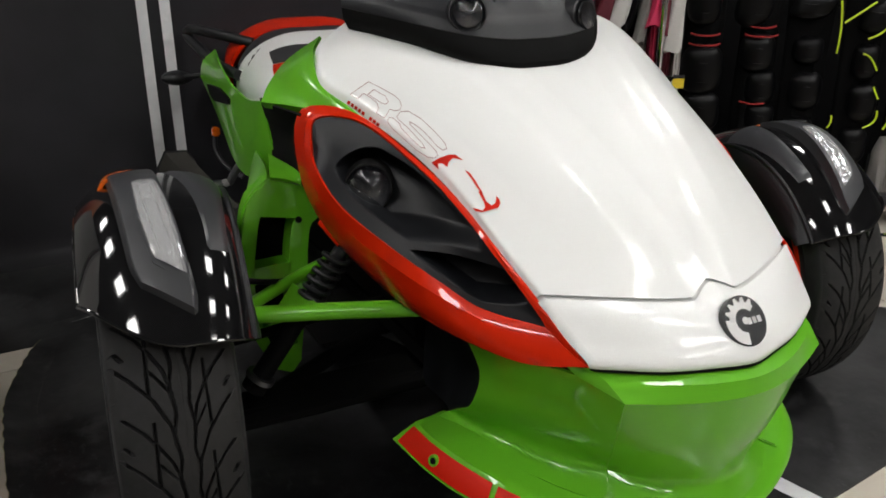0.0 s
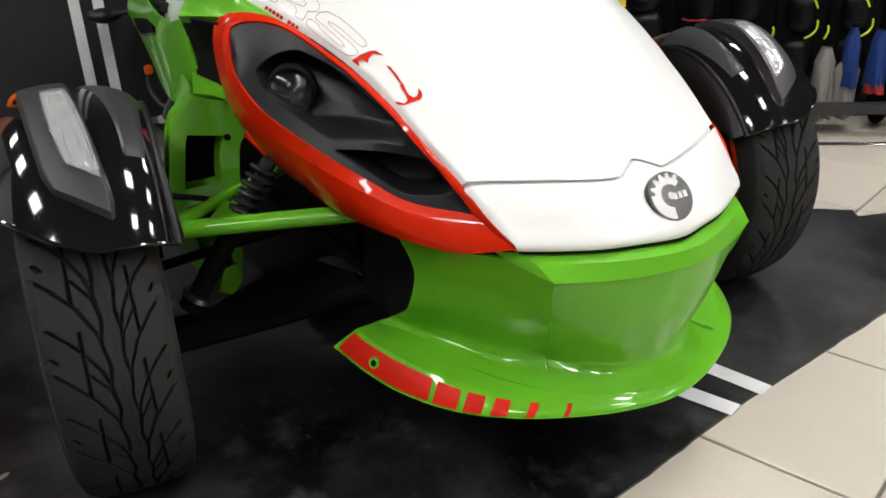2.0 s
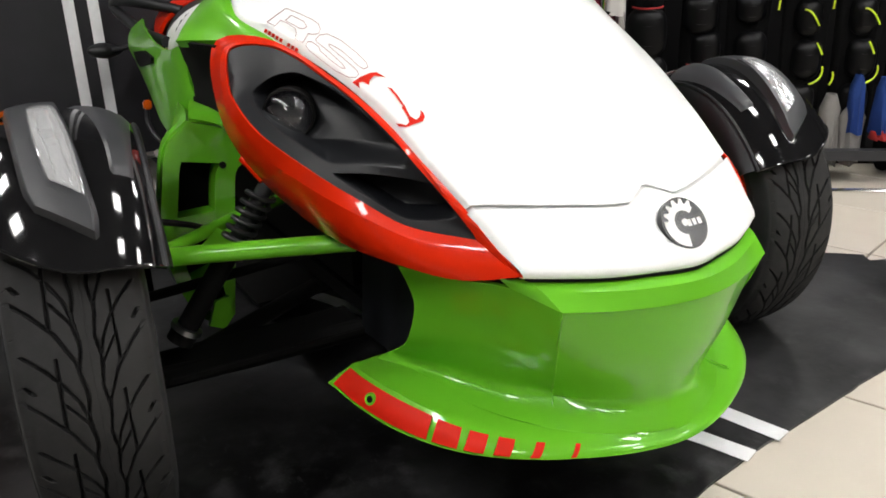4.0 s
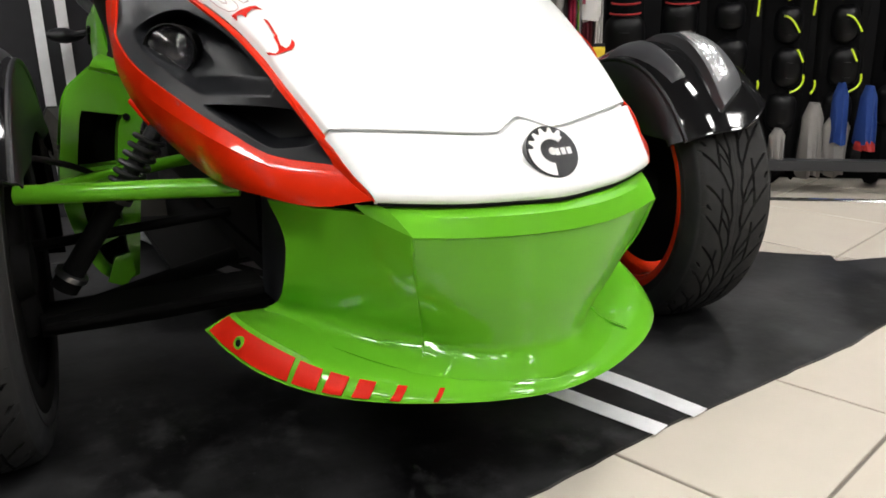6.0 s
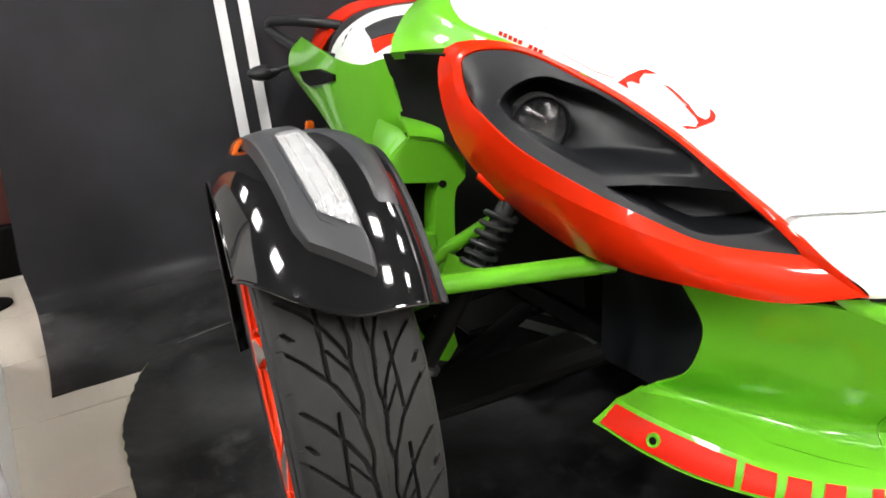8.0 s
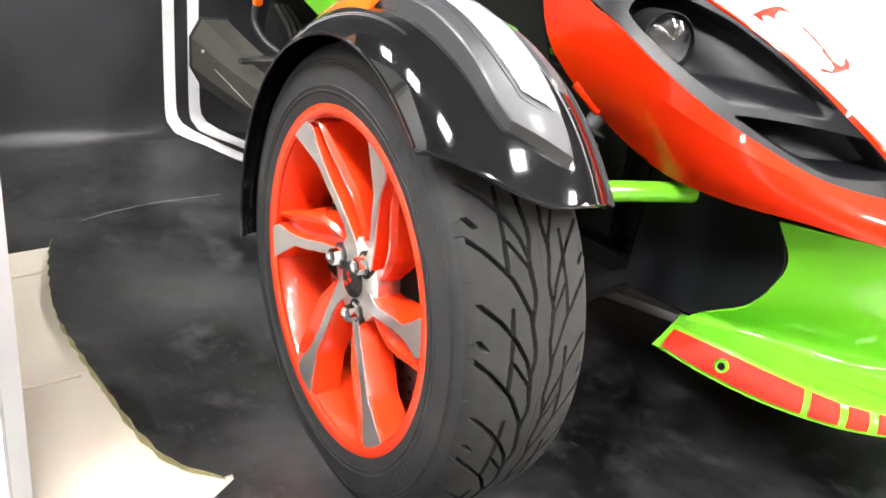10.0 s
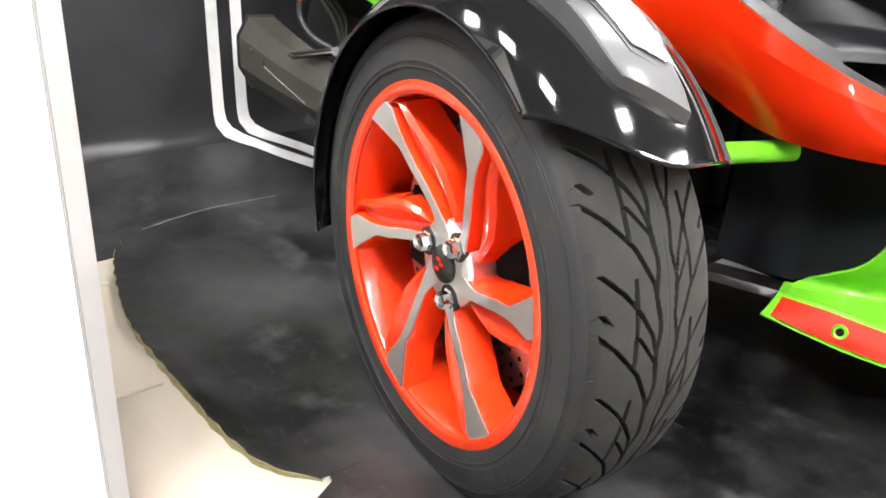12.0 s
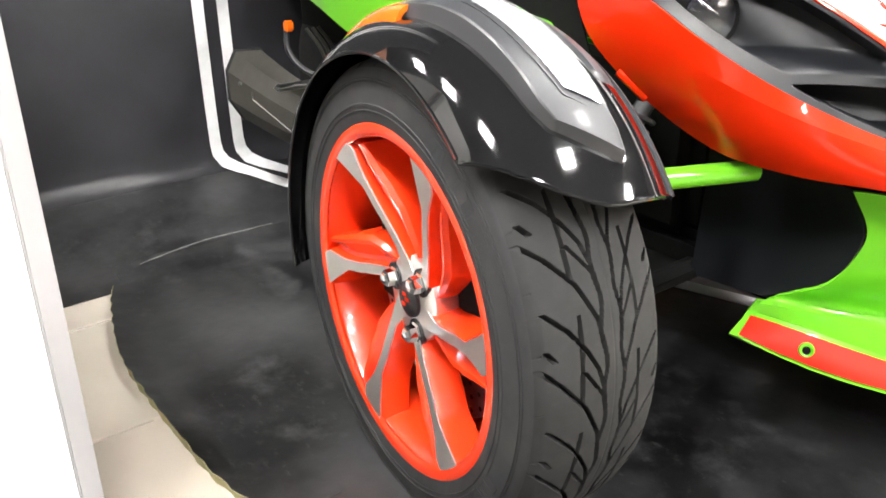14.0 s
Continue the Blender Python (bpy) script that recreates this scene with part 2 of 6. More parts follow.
def sheet(g, thick=0.003, bm=None, loop=False):
    """A shell of some thickness on a grid; thickness goes against the normals (negative: along them). loop closes the columns."""
    bm = bm or bmesh.new()
    n = normals(g)
    top, bot = g, g - n * thick
    m, k = g.shape[:2]
    va = [[bm.verts.new(top[i, j]) for j in range(k)] for i in range(m)]
    vb = [[bm.verts.new(bot[i, j]) for j in range(k)] for i in range(m)]
    cols = range(k if loop else k - 1)
    for i in range(m - 1):
        for j in cols:
            j2 = (j + 1) % k
            bm.faces.new((va[i][j], va[i][j2], va[i + 1][j2], va[i + 1][j]))
            bm.faces.new((vb[i][j], vb[i + 1][j], vb[i + 1][j2], vb[i][j2]))
    for i, a in ((0, 0), (m - 1, 1)):
        for j in cols:
            j2 = (j + 1) % k
            bm.faces.new((va[i][j], vb[i][j], vb[i][j2], va[i][j2]))
    if not loop:
        for j in (0, k - 1):
            for i in range(m - 1):
                bm.faces.new((va[i][j], va[i + 1][j], vb[i + 1][j], vb[i][j]))
    return bm


def axis_x(y):
    """x of the vehicle's middle plane: it stands a little askew."""
    return AX + 0.013 * (-y - 0.25) - 0.035 * np.maximum(0.0, y - 0.1)


def flip(g):
    """The mirror image on the vehicle's other side."""
    h = g.copy()
    h[..., 0] = 2 * axis_x(h[..., 1]) - h[..., 0]
    return h[:, ::-1]


def flip_pts(p):
    return [(2 * float(axis_x(b)) - a, b, c) for a, b, c in p]


def full(r):
    """A row from the edge to the middle plane, completed on the other side."""
    r = list(r)
    r[-1] = (float(axis_x(r[-1][1])), *r[-1][1:])
    return r + flip_pts(r[:-1])[::-1]


def box(lo, hi, bevel=0.0, bm=None):
    bm = bm or bmesh.new()
    r = bmesh.ops.create_cube(bm, size=1.0)
    lo, hi = Vector(lo), Vector(hi)
    for v in r["verts"]:
        v.co = Vector(((v.co[i] + 0.5) * (hi[i] - lo[i]) + lo[i] for i in range(3)))
    if bevel:
        es = list({e for v in r["verts"] for e in v.link_edges})
        bmesh.ops.bevel(bm, geom=es, offset=bevel, segments=2, affect="EDGES")
    return bm


def tube(pts, r, n=12, bm=None, smooth_n=0, r_end=None):
    """A round bar along points."""
    bm = bm or bmesh.new()
    p = spl(pts, smooth_n) if smooth_n else np.array(pts, float)
    t = np.gradient(p, axis=0)
    t /= np.linalg.norm(t, axis=1)[:, None]
    up = np.array([0, 0, 1.0]) if abs(t[0][2]) < 0.9 else np.array([1.0, 0, 0])
    rings = []
    for i, (c, d) in enumerate(zip(p, t)):
        a = np.cross(d, up)
        a /= np.linalg.norm(a)
        b = np.cross(a, d)
        up = b
        rr = r if r_end is None else r + (r_end - r) * i / (len(p) - 1)
        rings.append([bm.verts.new(c + rr * (math.cos(q) * a + math.sin(q) * b)) for q in np.linspace(0, 2 * math.pi, n, endpoint=False)])
    for a, b in zip(rings, rings[1:]):
        for j in range(n):
            bm.faces.new((a[j], a[(j + 1) % n], b[(j + 1) % n], b[j]))
    bm.faces.new(rings[0][::-1])
    bm.faces.new(rings[-1])
    return bm


def lathe(profile, n=64, bm=None, closed=False):
    """A turned shape round the x axis from (x, r) points."""
    bm = bm or bmesh.new()
    rings = [[bm.verts.new((x, -r * math.cos(q), r * math.sin(q))) for q in np.linspace(0, 2 * math.pi, n, endpoint=False)] for x, r in profile]
    pairs = list(zip(rings, rings[1:])) + ([(rings[-1], rings[0])] if closed else [])
    for a, b in pairs:
        for j in range(n):
            bm.faces.new((a[j], a[(j + 1) % n], b[(j + 1) % n], b[j]))
    if not closed:
        for ring in (rings[0], rings[-1]):
            bm.faces.new(ring)
    return bm


def prism(outline, depth, bm=None, bevel=0.0):
    """A slab from a closed outline of 3D points, pushed along the vector depth."""
    bm = bm or bmesh.new()
    vs = [bm.verts.new(p) for p in outline]
    fc = bm.faces.new(vs)
    r = bmesh.ops.extrude_face_region(bm, geom=[fc])
    top = [e for e in r["geom"] if isinstance(e, bmesh.types.BMVert)]
    bmesh.ops.translate(bm, verts=top, vec=Vector(depth))
    if bevel:
        bmesh.ops.bevel(bm, geom=list(bm.edges), offset=bevel, segments=2, affect="EDGES")
    return bm


# ---- the room ----
def wall_y(x):
    return 1.255 + 0.03 * (x + 0.45)


floor = tagged(part("floor", box((-5, -6, -0.08), (6, 5, -0.008)), GROUT, smooth=False), "cream ceramic tiled showroom floor with dark joints", "floor", kind="structure")
tagged(part("ceiling", box((-5, -6, 2.9), (6, 5, 3.0)), CEIL, smooth=False), "plain dark showroom ceiling", "ceiling", kind="structure")
for nm, lo, hi in (("wall_south", (-5, -6.1, 0), (6, -6, 2.9)), ("wall_north", (-5, 5, 0), (6, 5.1, 2.9)), ("wall_west", (-5.1, -6, 0), (-5, 5, 2.9)), ("wall_east", (6, -6, 0), (6.1, 5, 2.9))):
    tagged(part(nm, box(lo, hi), WALLP, smooth=False), "plain pale painted showroom wall", "wall", kind="structure")


def ceiling_lamp(x, y):
    body = tagged(new("ceiling_light"), "square white ceiling panel lamp, switched on", "ceiling lamp", group="ceiling panel lamps")
    body.location = (x, y, 2.9)
    bm = bmesh.new()
    a, b = 0.205, 0.23
    for lo, hi in (((-b, -b, -0.04), (b, -a, 0)), ((-b, a, -0.04), (b, b, 0)), ((-b, -a, -0.04), (-a, a, 0)), ((a, -a, -0.04), (b, a, 0))):
        box(lo, hi, bm=bm)
    part("frame", bm, BOARD, body, smooth=False)
    part("diffuser", box((-a, -a, -0.03), (a, a, -0.005)), LIGHT, body, smooth=False)
    return body


lamp0 = ceiling_lamp(0.7, -0.5)
for x, ys in ((0.7, (-1.7, -2.9, -4.1, -5.3)), (2.5, (0.7, -0.5, -1.7, -2.9, -4.1)), (-1.9, (1.9, 0.7, -0.5, -1.7, -2.9, -4.1))):
    for y in ys:
        copy_thing(lamp0, Matrix.Translation((x, y, 2.9)))

# Black vinyl sheet that hangs on the back wall and runs out over the floor.
PROFILE = [(-0.40, 0.0), (-0.34, 0.0), (-0.28, 0.003), (-0.20, 0.021), (-0.12, 0.044), (-0.05, 0.064), (-0.018, 0.084), (-0.004, 0.115), (0.0, 0.16), (0.0, 0.6), (0.0, 1.4), (0.0, 2.6)]


def back_point(x, k):
    """A point of the sheet's section at x."""
    return (x, wall_y(x) + k[0], k[1])


prof = spl([(a, b, 0) for a, b in PROFILE], 110)[:, :2]
prof[:, 0] = np.minimum(prof[:, 0], 0.0)
xs = np.linspace(0, 1, 40)
left_edge = lambda z: -1.070 - 0.017 * min(1.0, z / 0.19) + 0.085 * max(0.0, min(z, 1.0) - 0.19)
back = np.array([[back_point(left_edge(k[1]) * (1 - u) + 1.3 * u, k) for k in prof] for u in xs])
back[..., 1] += 0.004 * np.sin(back[..., 0] * 9 + back[..., 2] * 3) * np.clip(back[..., 2] * 3, 0, 1)
back[..., 2] += 0.0015 * (1 + np.sin(back[..., 0] * 23) * np.sin(back[..., 1] * 31)) * (back[..., 2] < 0.004)
cut = int(np.searchsorted(prof[:, 0], -0.045))
drop = tagged(part("backdrop_sheet", sheet(back[:, cut:], 0.003), DROP), "black vinyl backdrop sheet curving from wall onto floor", "backdrop")
part("trodden_run", sheet(back[:, :cut + 1], 0.003), MAT, drop, "scuffed part of the sheet lying on the floor")
tagged(part("wall_behind_sheet", box((-1.00, 1.38, -0.008), (1.28, 1.46, 2.7)), BLACKWALL, smooth=False), "dark board wall behind the black sheet", "wall", kind="structure")

# Front sheet on the floor with torn edges.
random.seed(4)
edge = [(-0.82, 0.985), (-0.845, 0.86), (-0.885, 0.66), (-0.905, 0.56), (-0.905, 0.40), (-0.902, 0.28), (-0.898, 0.18), (-0.88, 0.10), (-0.862, 0.055), (-0.868, 0.035), (-0.915, 0.01), (-1.02, -0.03), (-1.30, -0.15), (-1.6, -0.76), (-0.011, -0.551), (0.297, -0.495), (0.815, -0.433), (0.967, -0.398), (1.75, -0.28), (1.62, -0.27), (1.371, -0.116), (1.237, -0.072), (1.265, -0.034), (1.16, 0.06), (1.02, 0.25), (1.05, 0.985), (0.4, 0.99), (-0.42, 0.969), (-0.585, 0.968)]


def torn(points, step=0.02, rough=0.0026):
    out = []
    for a, b in zip(points, points[1:] + points[:1]):
        n = max(1, int(math.dist(a, b) / step))
        for k in range(n):
            r = rough if k else rough * 0.3
            out.append((a[0] + (b[0] - a[0]) * k / n + random.uniform(-r, r), a[1] + (b[1] - a[1]) * k / n + random.uniform(-r, r)))
    return out


ring = torn(edge, 0.03, 0.0015)
tagged(part("floor_sheet", prism([(x, y, -0.001) for x, y in ring], (0, 0, 0.005)), MAT, smooth=False), "scuffed black vinyl sheet with torn edges on the tiles", "floor sheet")
# the side edge has come loose: it curls up a little and shows its pale backing
LOOSE = spl([(-0.858, 0.868, 0.004), (-0.886, 0.79, 0.012), (-0.930, 0.62, 0.020), (-0.945, 0.53, 0.022), (-0.948, 0.40, 0.022), (-0.947, 0.28, 0.022), (-0.943, 0.18, 0.020), (-0.925, 0.10, 0.013), (-0.880, 0.045, 0.006)], 60)
curl = []
for k, (x, y, z) in enumerate(LOOSE):
    frill = 0.0012 * math.sin(k * 1.9) + 0.0010 * math.sin(k * 4.7)
    tip = np.array((x + frill, y, z))
    foot = np.array((x + 0.062, y, 0.0046))
    curl.append([foot + (tip - foot) * np.array((u, u, u ** 2.2)) for u in np.linspace(0, 1, 8)])
curl = np.array(curl)
loose = tagged(part("loose_sheet_edge", sheet(curl, 0.002 if normals(curl)[30, 4][2] > 0 else -0.002), MAT), "loose curled edge of the black floor sheet", "floor sheet")
under = np.array([[row[-1] + np.array((-0.0008, 0, 0.0004)), row[-1] + np.array((0.002, 0, -0.004)), np.array((row[-1][0] + 0.006, row[-1][1], max(-0.001, row[-1][2] * 0.45))), np.array((row[-1][0] + 0.004, row[-1][1], -0.001))] for row in curl])
part("backing", sheet(under, 0.001), TORN, loose, "yellowish pale backing of the sheet")


def stripe(floor_pts, xs_up, width):
    """A white tape stripe over the floor, following the sheet up the wall."""
    up = prof[np.searchsorted(prof[:, 0], -0.36):]
    slope = np.gradient(up, axis=0)
    slope /= np.linalg.norm(slope, axis=1)[:, None]
    heights = (0.0, 0.021, 0.044, 0.060, 0.080, 0.100, 0.14, 0.6, 2.55)
    mid, nor = [], []
    flat = spl([(x, y, 0.0062) for x, y in floor_pts], 70)
    for p in flat:
        mid.append(p)
        nor.append((0.0, 0.0, 1.0))
    table = spl([(z, x, 0) for z, x in zip(heights, (flat[-1][0], *xs_up))], 160)
    for (d, z), (a, b) in zip(up, slope):
        x = float(np.interp(z, table[:, 0], table[:, 1]))
        y = wall_y(x) + d
        if y < flat[-1][1] + 0.01 or z > 2.55:
            continue
        wave = 0.004 * math.sin(x * 9 + z * 3) * min(1.0, z * 3)
        mid.append((x, y + wave - b * 0.0045, z + a * 0.0045 + 0.0015 * (z < 0.004)))
        nor.append((0.0, -b, a))
    run = np.r_[0, np.cumsum(np.linalg.norm(np.diff(np.array(mid), axis=0), axis=1))]
    at = np.unique(np.r_[np.linspace(0, run[-1], 120), run])
    mid, nor = (np.array([np.interp(at, run, c) for c in np.array(q).T]).T for q in (mid, nor))
    tan = np.gradient(mid, axis=0)
    tan /= np.linalg.norm(tan, axis=1)[:, None]
    side = np.cross(tan, nor)
    side /= np.linalg.norm(side, axis=1)[:, None]
    side *= (width / 2 * (1 - 0.28 * np.clip(mid[:, 2] / 0.15, 0, 1)))[:, None]
    return part("floor_stripe", sheet(np.array([mid - side, mid + side]), 0.001), TAPE)


tagged(stripe([(0.263, -0.507), (0.197, -0.31), (0.0, 0.31), (-0.18, 0.80), (-0.229, 0.925)], (-0.281, -0.346, -0.385, -0.430, -0.449, -0.455, -0.460, -0.460), 0.040), "white tape stripe over floor and wall sheet", "stripe", group="twin stripes")
tagged(stripe([(0.357, -0.496), (0.307, -0.30), (0.09, 0.32), (-0.11, 0.80), (-0.168, 0.925)], (-0.224, -0.272, -0.318, -0.364, -0.384, -0.391, -0.397, -0.397), 0.040), "white tape stripe over floor and wall sheet", "stripe", group="twin stripes")

# White display board standing beside the vehicle, with a grey end.
board = tagged(new("display_counter"), "white laminate counter end with grey edge strip", "counter")
board.location = (-1.1035, 0.115, -0.008)
part("panel", box((-0.42, -0.012, 0), (-0.0125, 0.012, 1.05), 0.001), BOARD, board, m=Matrix.Translation((-0.012, -0.008, 0)) @ Matrix.Rotation(radians(28), 4, "Z"), smooth=False)
part("edge_strip", box((-0.012, -0.0135, 0), (0.018, 0.0135, 1.05), 0.002), EDGE, board, m=Matrix.Translation((-0.012, -0.008, 0)) @ Matrix.Rotation(radians(28), 4, "Z"), smooth=False)
a = math.atan2(0.96, -0.068)
part("side_panel", box((0.0, -0.012, 0), (0.96, 0.012, 1.05), 0.001), BOARD, board, m=Matrix.Translation((-0.019, 0.04, 0)) @ Matrix.Rotation(a, 4, "Z"), smooth=False)
part("outer_panel", box((0.0, -0.012, 0), (0.96, 0.012, 1.05), 0.001), BOARD, board, m=Matrix.Translation((-0.40, -0.178, 0)) @ Matrix.Rotation(a, 4, "Z"), smooth=False)
part("counter_top", prism([(x, y, 1.053) for x, y in ((-0.008, -0.012), (-0.076, 1.00), (-0.475, 0.79), (-0.405, -0.222))], (0, 0, 0.022)), BOARD, board, "white counter top", smooth=False)
stand = tagged(part("sign_stand", lathe([(0.0, 0.0), (0.0, 0.070), (0.006, 0.070), (0.012, 0.030), (0.014, 0.0)], 36), DARK, m=Matrix.Translation((-1.225, 1.60, -0.002)) @ Matrix.Rotation(-math.pi / 2, 4, "Y")), "low black stand with a round base and chrome stem", "stand")
part("stem", tube([(0.012, 0, 0), (0.20, 0, 0)], 0.010, 12), CHROME, stand, "chrome stem")
part("clip", box((0.17, -0.03, -0.03), (0.20, 0.03, 0.03), 0.004), BOARD, stand, "white clip")
# Poster wall behind the sheet's end.
tagged(part("poster", box((-1.80, 1.90, 0.165), (-1.03, 1.92, 1.7)), POSTER, smooth=False), "large dark red and orange sunset poster", "poster")
tagged(part("low_plinth", box((-1.80, 1.86, -0.004), (-1.03, 2.0, 0.163), 0.004), DARK, smooth=False), "low black plinth under the poster", "plinth")

# whitish torn seam where the two sheets meet
random.seed(9)
seam_line = torn([(-0.78, 0.935), (-0.72, 0.955), (-0.66, 0.968), (-0.60, 0.975), (-0.45, 0.972), (-0.45, 0.9745), (-0.60, 0.979), (-0.66, 0.971), (-0.72, 0.957), (-0.78, 0.938)], 0.015, 0.0016)
tagged(part("sheet_seam", prism([(x, y, 0.0042) for x, y in seam_line], (0, 0, 0.001)), SCRAPE, smooth=False), "whitish torn seam between the black floor sheets", "seam")


# ---- the three-wheeled roadster ----
roadster = tagged(new("three_wheel_roadster"), "green, white and red three-wheeled sports roadster on display", "vehicle")


WL, WR = Vector((-0.6616, 0.008, 0.276)), Vector((0.652, -0.018, 0.269))
PITCH = 24.0
LONG_A = ((0.0, 0.87), (4.2, 0.60), (8.4, 0.40), (13.0, 0.24), (17.5, 0.16), (22.0, 0.13))
LONG_B = ((-1.2, 0.97), (3.0, 0.70), (8.6, 0.41), (15.6, 0.20), (22.0, 0.13))
LINK = ((12.8, 0.43), (19.5, 0.14))
DASH = ((-1.2, 0.89), (1.4, 0.77))


def tread_depth(th, s):
    """Depth of the tread pattern: th in degrees round the tyre, s across it from -1 to 1."""
    out = np.zeros_like(th)

    def groove(q, a, line, off, width, wide_start=0.0):
        """Cuts a groove that runs along a bent line, repeated each pitch."""
        qs, as_ = np.array(line).T
        best = np.zeros_like(q)
        for turn in (0, 1):
            qq = (q - off - qs[0]) % PITCH + qs[0] + turn * PITCH
            slope = np.interp(qq, (qs[1:] + qs[:-1]) / 2, np.diff(as_) / np.diff(qs)) * 0.077 / 0.005
            dist = np.abs(a - np.interp(qq, qs, as_)) * 0.077 / np.sqrt(1 + slope ** 2)
            w = width + wide_start * np.clip(1 - (qq - qs[0]) / 5.0, 0, 1)
            ends = np.clip((qq - qs[0]) / 0.4, 0, 1) * np.clip((qs[-1] - qq) / 0.8, 0, 1)
            best = np.maximum(best, np.clip((w / 2 - dist) / 0.0007 + 0.5, 0, 1) * ends)
        return best
    sc = s - 0.12
    for side in (-1, 1):
        a = side * sc / (1 - 0.12 * side)
        q = 21.1 - th - (0 if side < 0 else 10.0)
        for line, off, w, ws in ((LONG_A, 0.0, 0.0030, 0.0006), (LONG_B, 11.8, 0.0031, 0.0008), (LINK, 0.0, 0.0023, 0.0), (DASH, 8.3, 0.0040, 0.0)):
            out = np.maximum(out, groove(q, a, line, off, w, ws) * (a > 0))
        rel = (q - 1.8) % PITCH
        slit = np.clip((0.0015 - np.abs(a - 0.44 - 0.0015 * rel) * 0.077) / 0.0011 + 0.5, 0, 1) * (rel < 17.5) * (a > 0)
        out = np.maximum(out, slit)
        rib = np.clip((0.0016 - np.abs(a - 0.145 - 0.025 * np.cos(np.radians((q - 18) * 360 / PITCH * 2))) * 0.077) / 0.0011 + 0.5, 0, 1) * (a > 0)
        out = np.maximum(out, rib)
        nick = np.clip(0.0011 - np.abs((q - 5.0 + 3 * (1 - a)) % (PITCH / 2) - 3.0) * 0.005, 0, 1) / 0.0011 * 0.15 * (a > 0.93)
        out = np.maximum(out, nick)
    return np.maximum(out * 0.0105, np.clip((0.0010 - np.abs(sc) * 0.077) / 0.0008, 0, 1) * 0.0006)


def tyre_mesh():
    bm = bmesh.new()
    nt, ns = 1800, 132
    ang = np.linspace(0, 360, nt, endpoint=False)
    s = np.linspace(-1, 1, ns)
    th, ss = np.meshgrid(ang, s, indexing="ij")
    x = ss * 0.079
    r = 0.301 - 0.011 * np.abs(ss) ** 2.6 - 0.004 * np.clip((np.abs(ss) - 0.85) / 0.15, 0, 1) ** 2 - tread_depth(th, ss) * np.clip((1.02 - np.abs(ss)) * 12, 0, 1)
    verts = np.stack([x, -r * np.cos(np.radians(th)), r * np.sin(np.radians(th))], -1).reshape(-1, 3)
    faces = []
    for i in range(nt):
        i2 = (i + 1) % nt
        for j in range(ns - 1):
            faces.append((i * ns + j, i2 * ns + j, i2 * ns + j + 1, i * ns + j + 1))
    me = bpy.data.meshes.new("tread")
    verts[:, 2] = np.maximum(verts[:, 2], 0.0045 - WL[2])
    me.from_pydata(verts.tolist(), [], faces)
    me.polygons.foreach_set("use_smooth", [False] * len(me.polygons))
    me.materials.append(RUBBER)
    return me


SIDEWALL = [(x - 0.004, r * 1.024) for x, r in [(-0.066, 0.2835), (-0.075, 0.2790), (-0.0785, 0.272), (-0.0815, 0.260), (-0.0835, 0.243), (-0.0838, 0.240), (-0.0846, 0.2395), (-0.0846, 0.2375), (-0.0836, 0.237), (-0.0825, 0.226), (-0.0795, 0.216), (-0.0780, 0.2195), (-0.0775, 0.2180), (-0.074, 0.216), (-0.068, 0.213), (-0.058, 0.210)]]
TREAD = tyre_mesh()


def spoke_line(r, tip):
    """Direction, two edges and depth of a spoke's bright face at radius r."""
    d = radians(tip + np.interp(r, (0.03, 0.06, 0.09, 0.12, 0.165, 0.21), (-31, -21, -13, -8, -5, -4.5)))
    flare = np.clip((r - 0.148) / 0.060, 0, 1)
    root = 0.007 * np.clip((0.065 - r) / 0.03, 0, 1)
    lo, hi = -0.0070 - 0.011 * flare - root, 0.0070 + 0.034 * flare ** 1.2 + root
    if r > 0.194:
        lo += 0.012 * (r - 0.194) / 0.014
    return d, lo, hi, -0.056 - 0.026 * np.clip((r - 0.04) / 0.165, 0, 1.02) ** 1.1


def spoke_beam(tip):
    """The painted beam with its bulky lobe on one side."""
    rows = []
    for r in np.linspace(0.030, 0.2115, 30):
        d, lo, hi, xf = spoke_line(r, tip)
        ctr, side = np.array((-math.cos(d), math.sin(d))), np.array((math.sin(d), math.cos(d)))
        lobe = 0.037 * np.clip((r - 0.034) / 0.070, 0, 1) ** 0.8 * np.clip((0.213 - r) / 0.075, 0, 1) ** 0.6
        sink = 0.002 + 0.006 * np.clip((0.15 - r) / 0.11, 0, 1)
        deep = 0.050
        pr = [(lo - lobe - 0.004, xf + sink + deep), (lo - lobe - 0.003, xf + sink + 0.020), (lo - lobe * 0.97 - 0.002, xf + sink + 0.006), (lo - lobe * 0.80 - 0.002, xf + sink), (lo - lobe * 0.62 - 0.002, xf + sink + 0.001), (lo - lobe * 0.14 - 0.002, xf + sink + 0.014), (lo - 0.0012, xf + sink + 0.012), (lo - 0.0008, xf + 0.0008), (hi + 0.0008, xf + 0.0008), (hi + 0.003, xf + 0.008), (hi + 0.008, xf + deep * 0.8)]
        rows.append([(x, *(ctr * r + side * w)) for w, x in pr])
    return sheet(np.array(rows), 0.004)


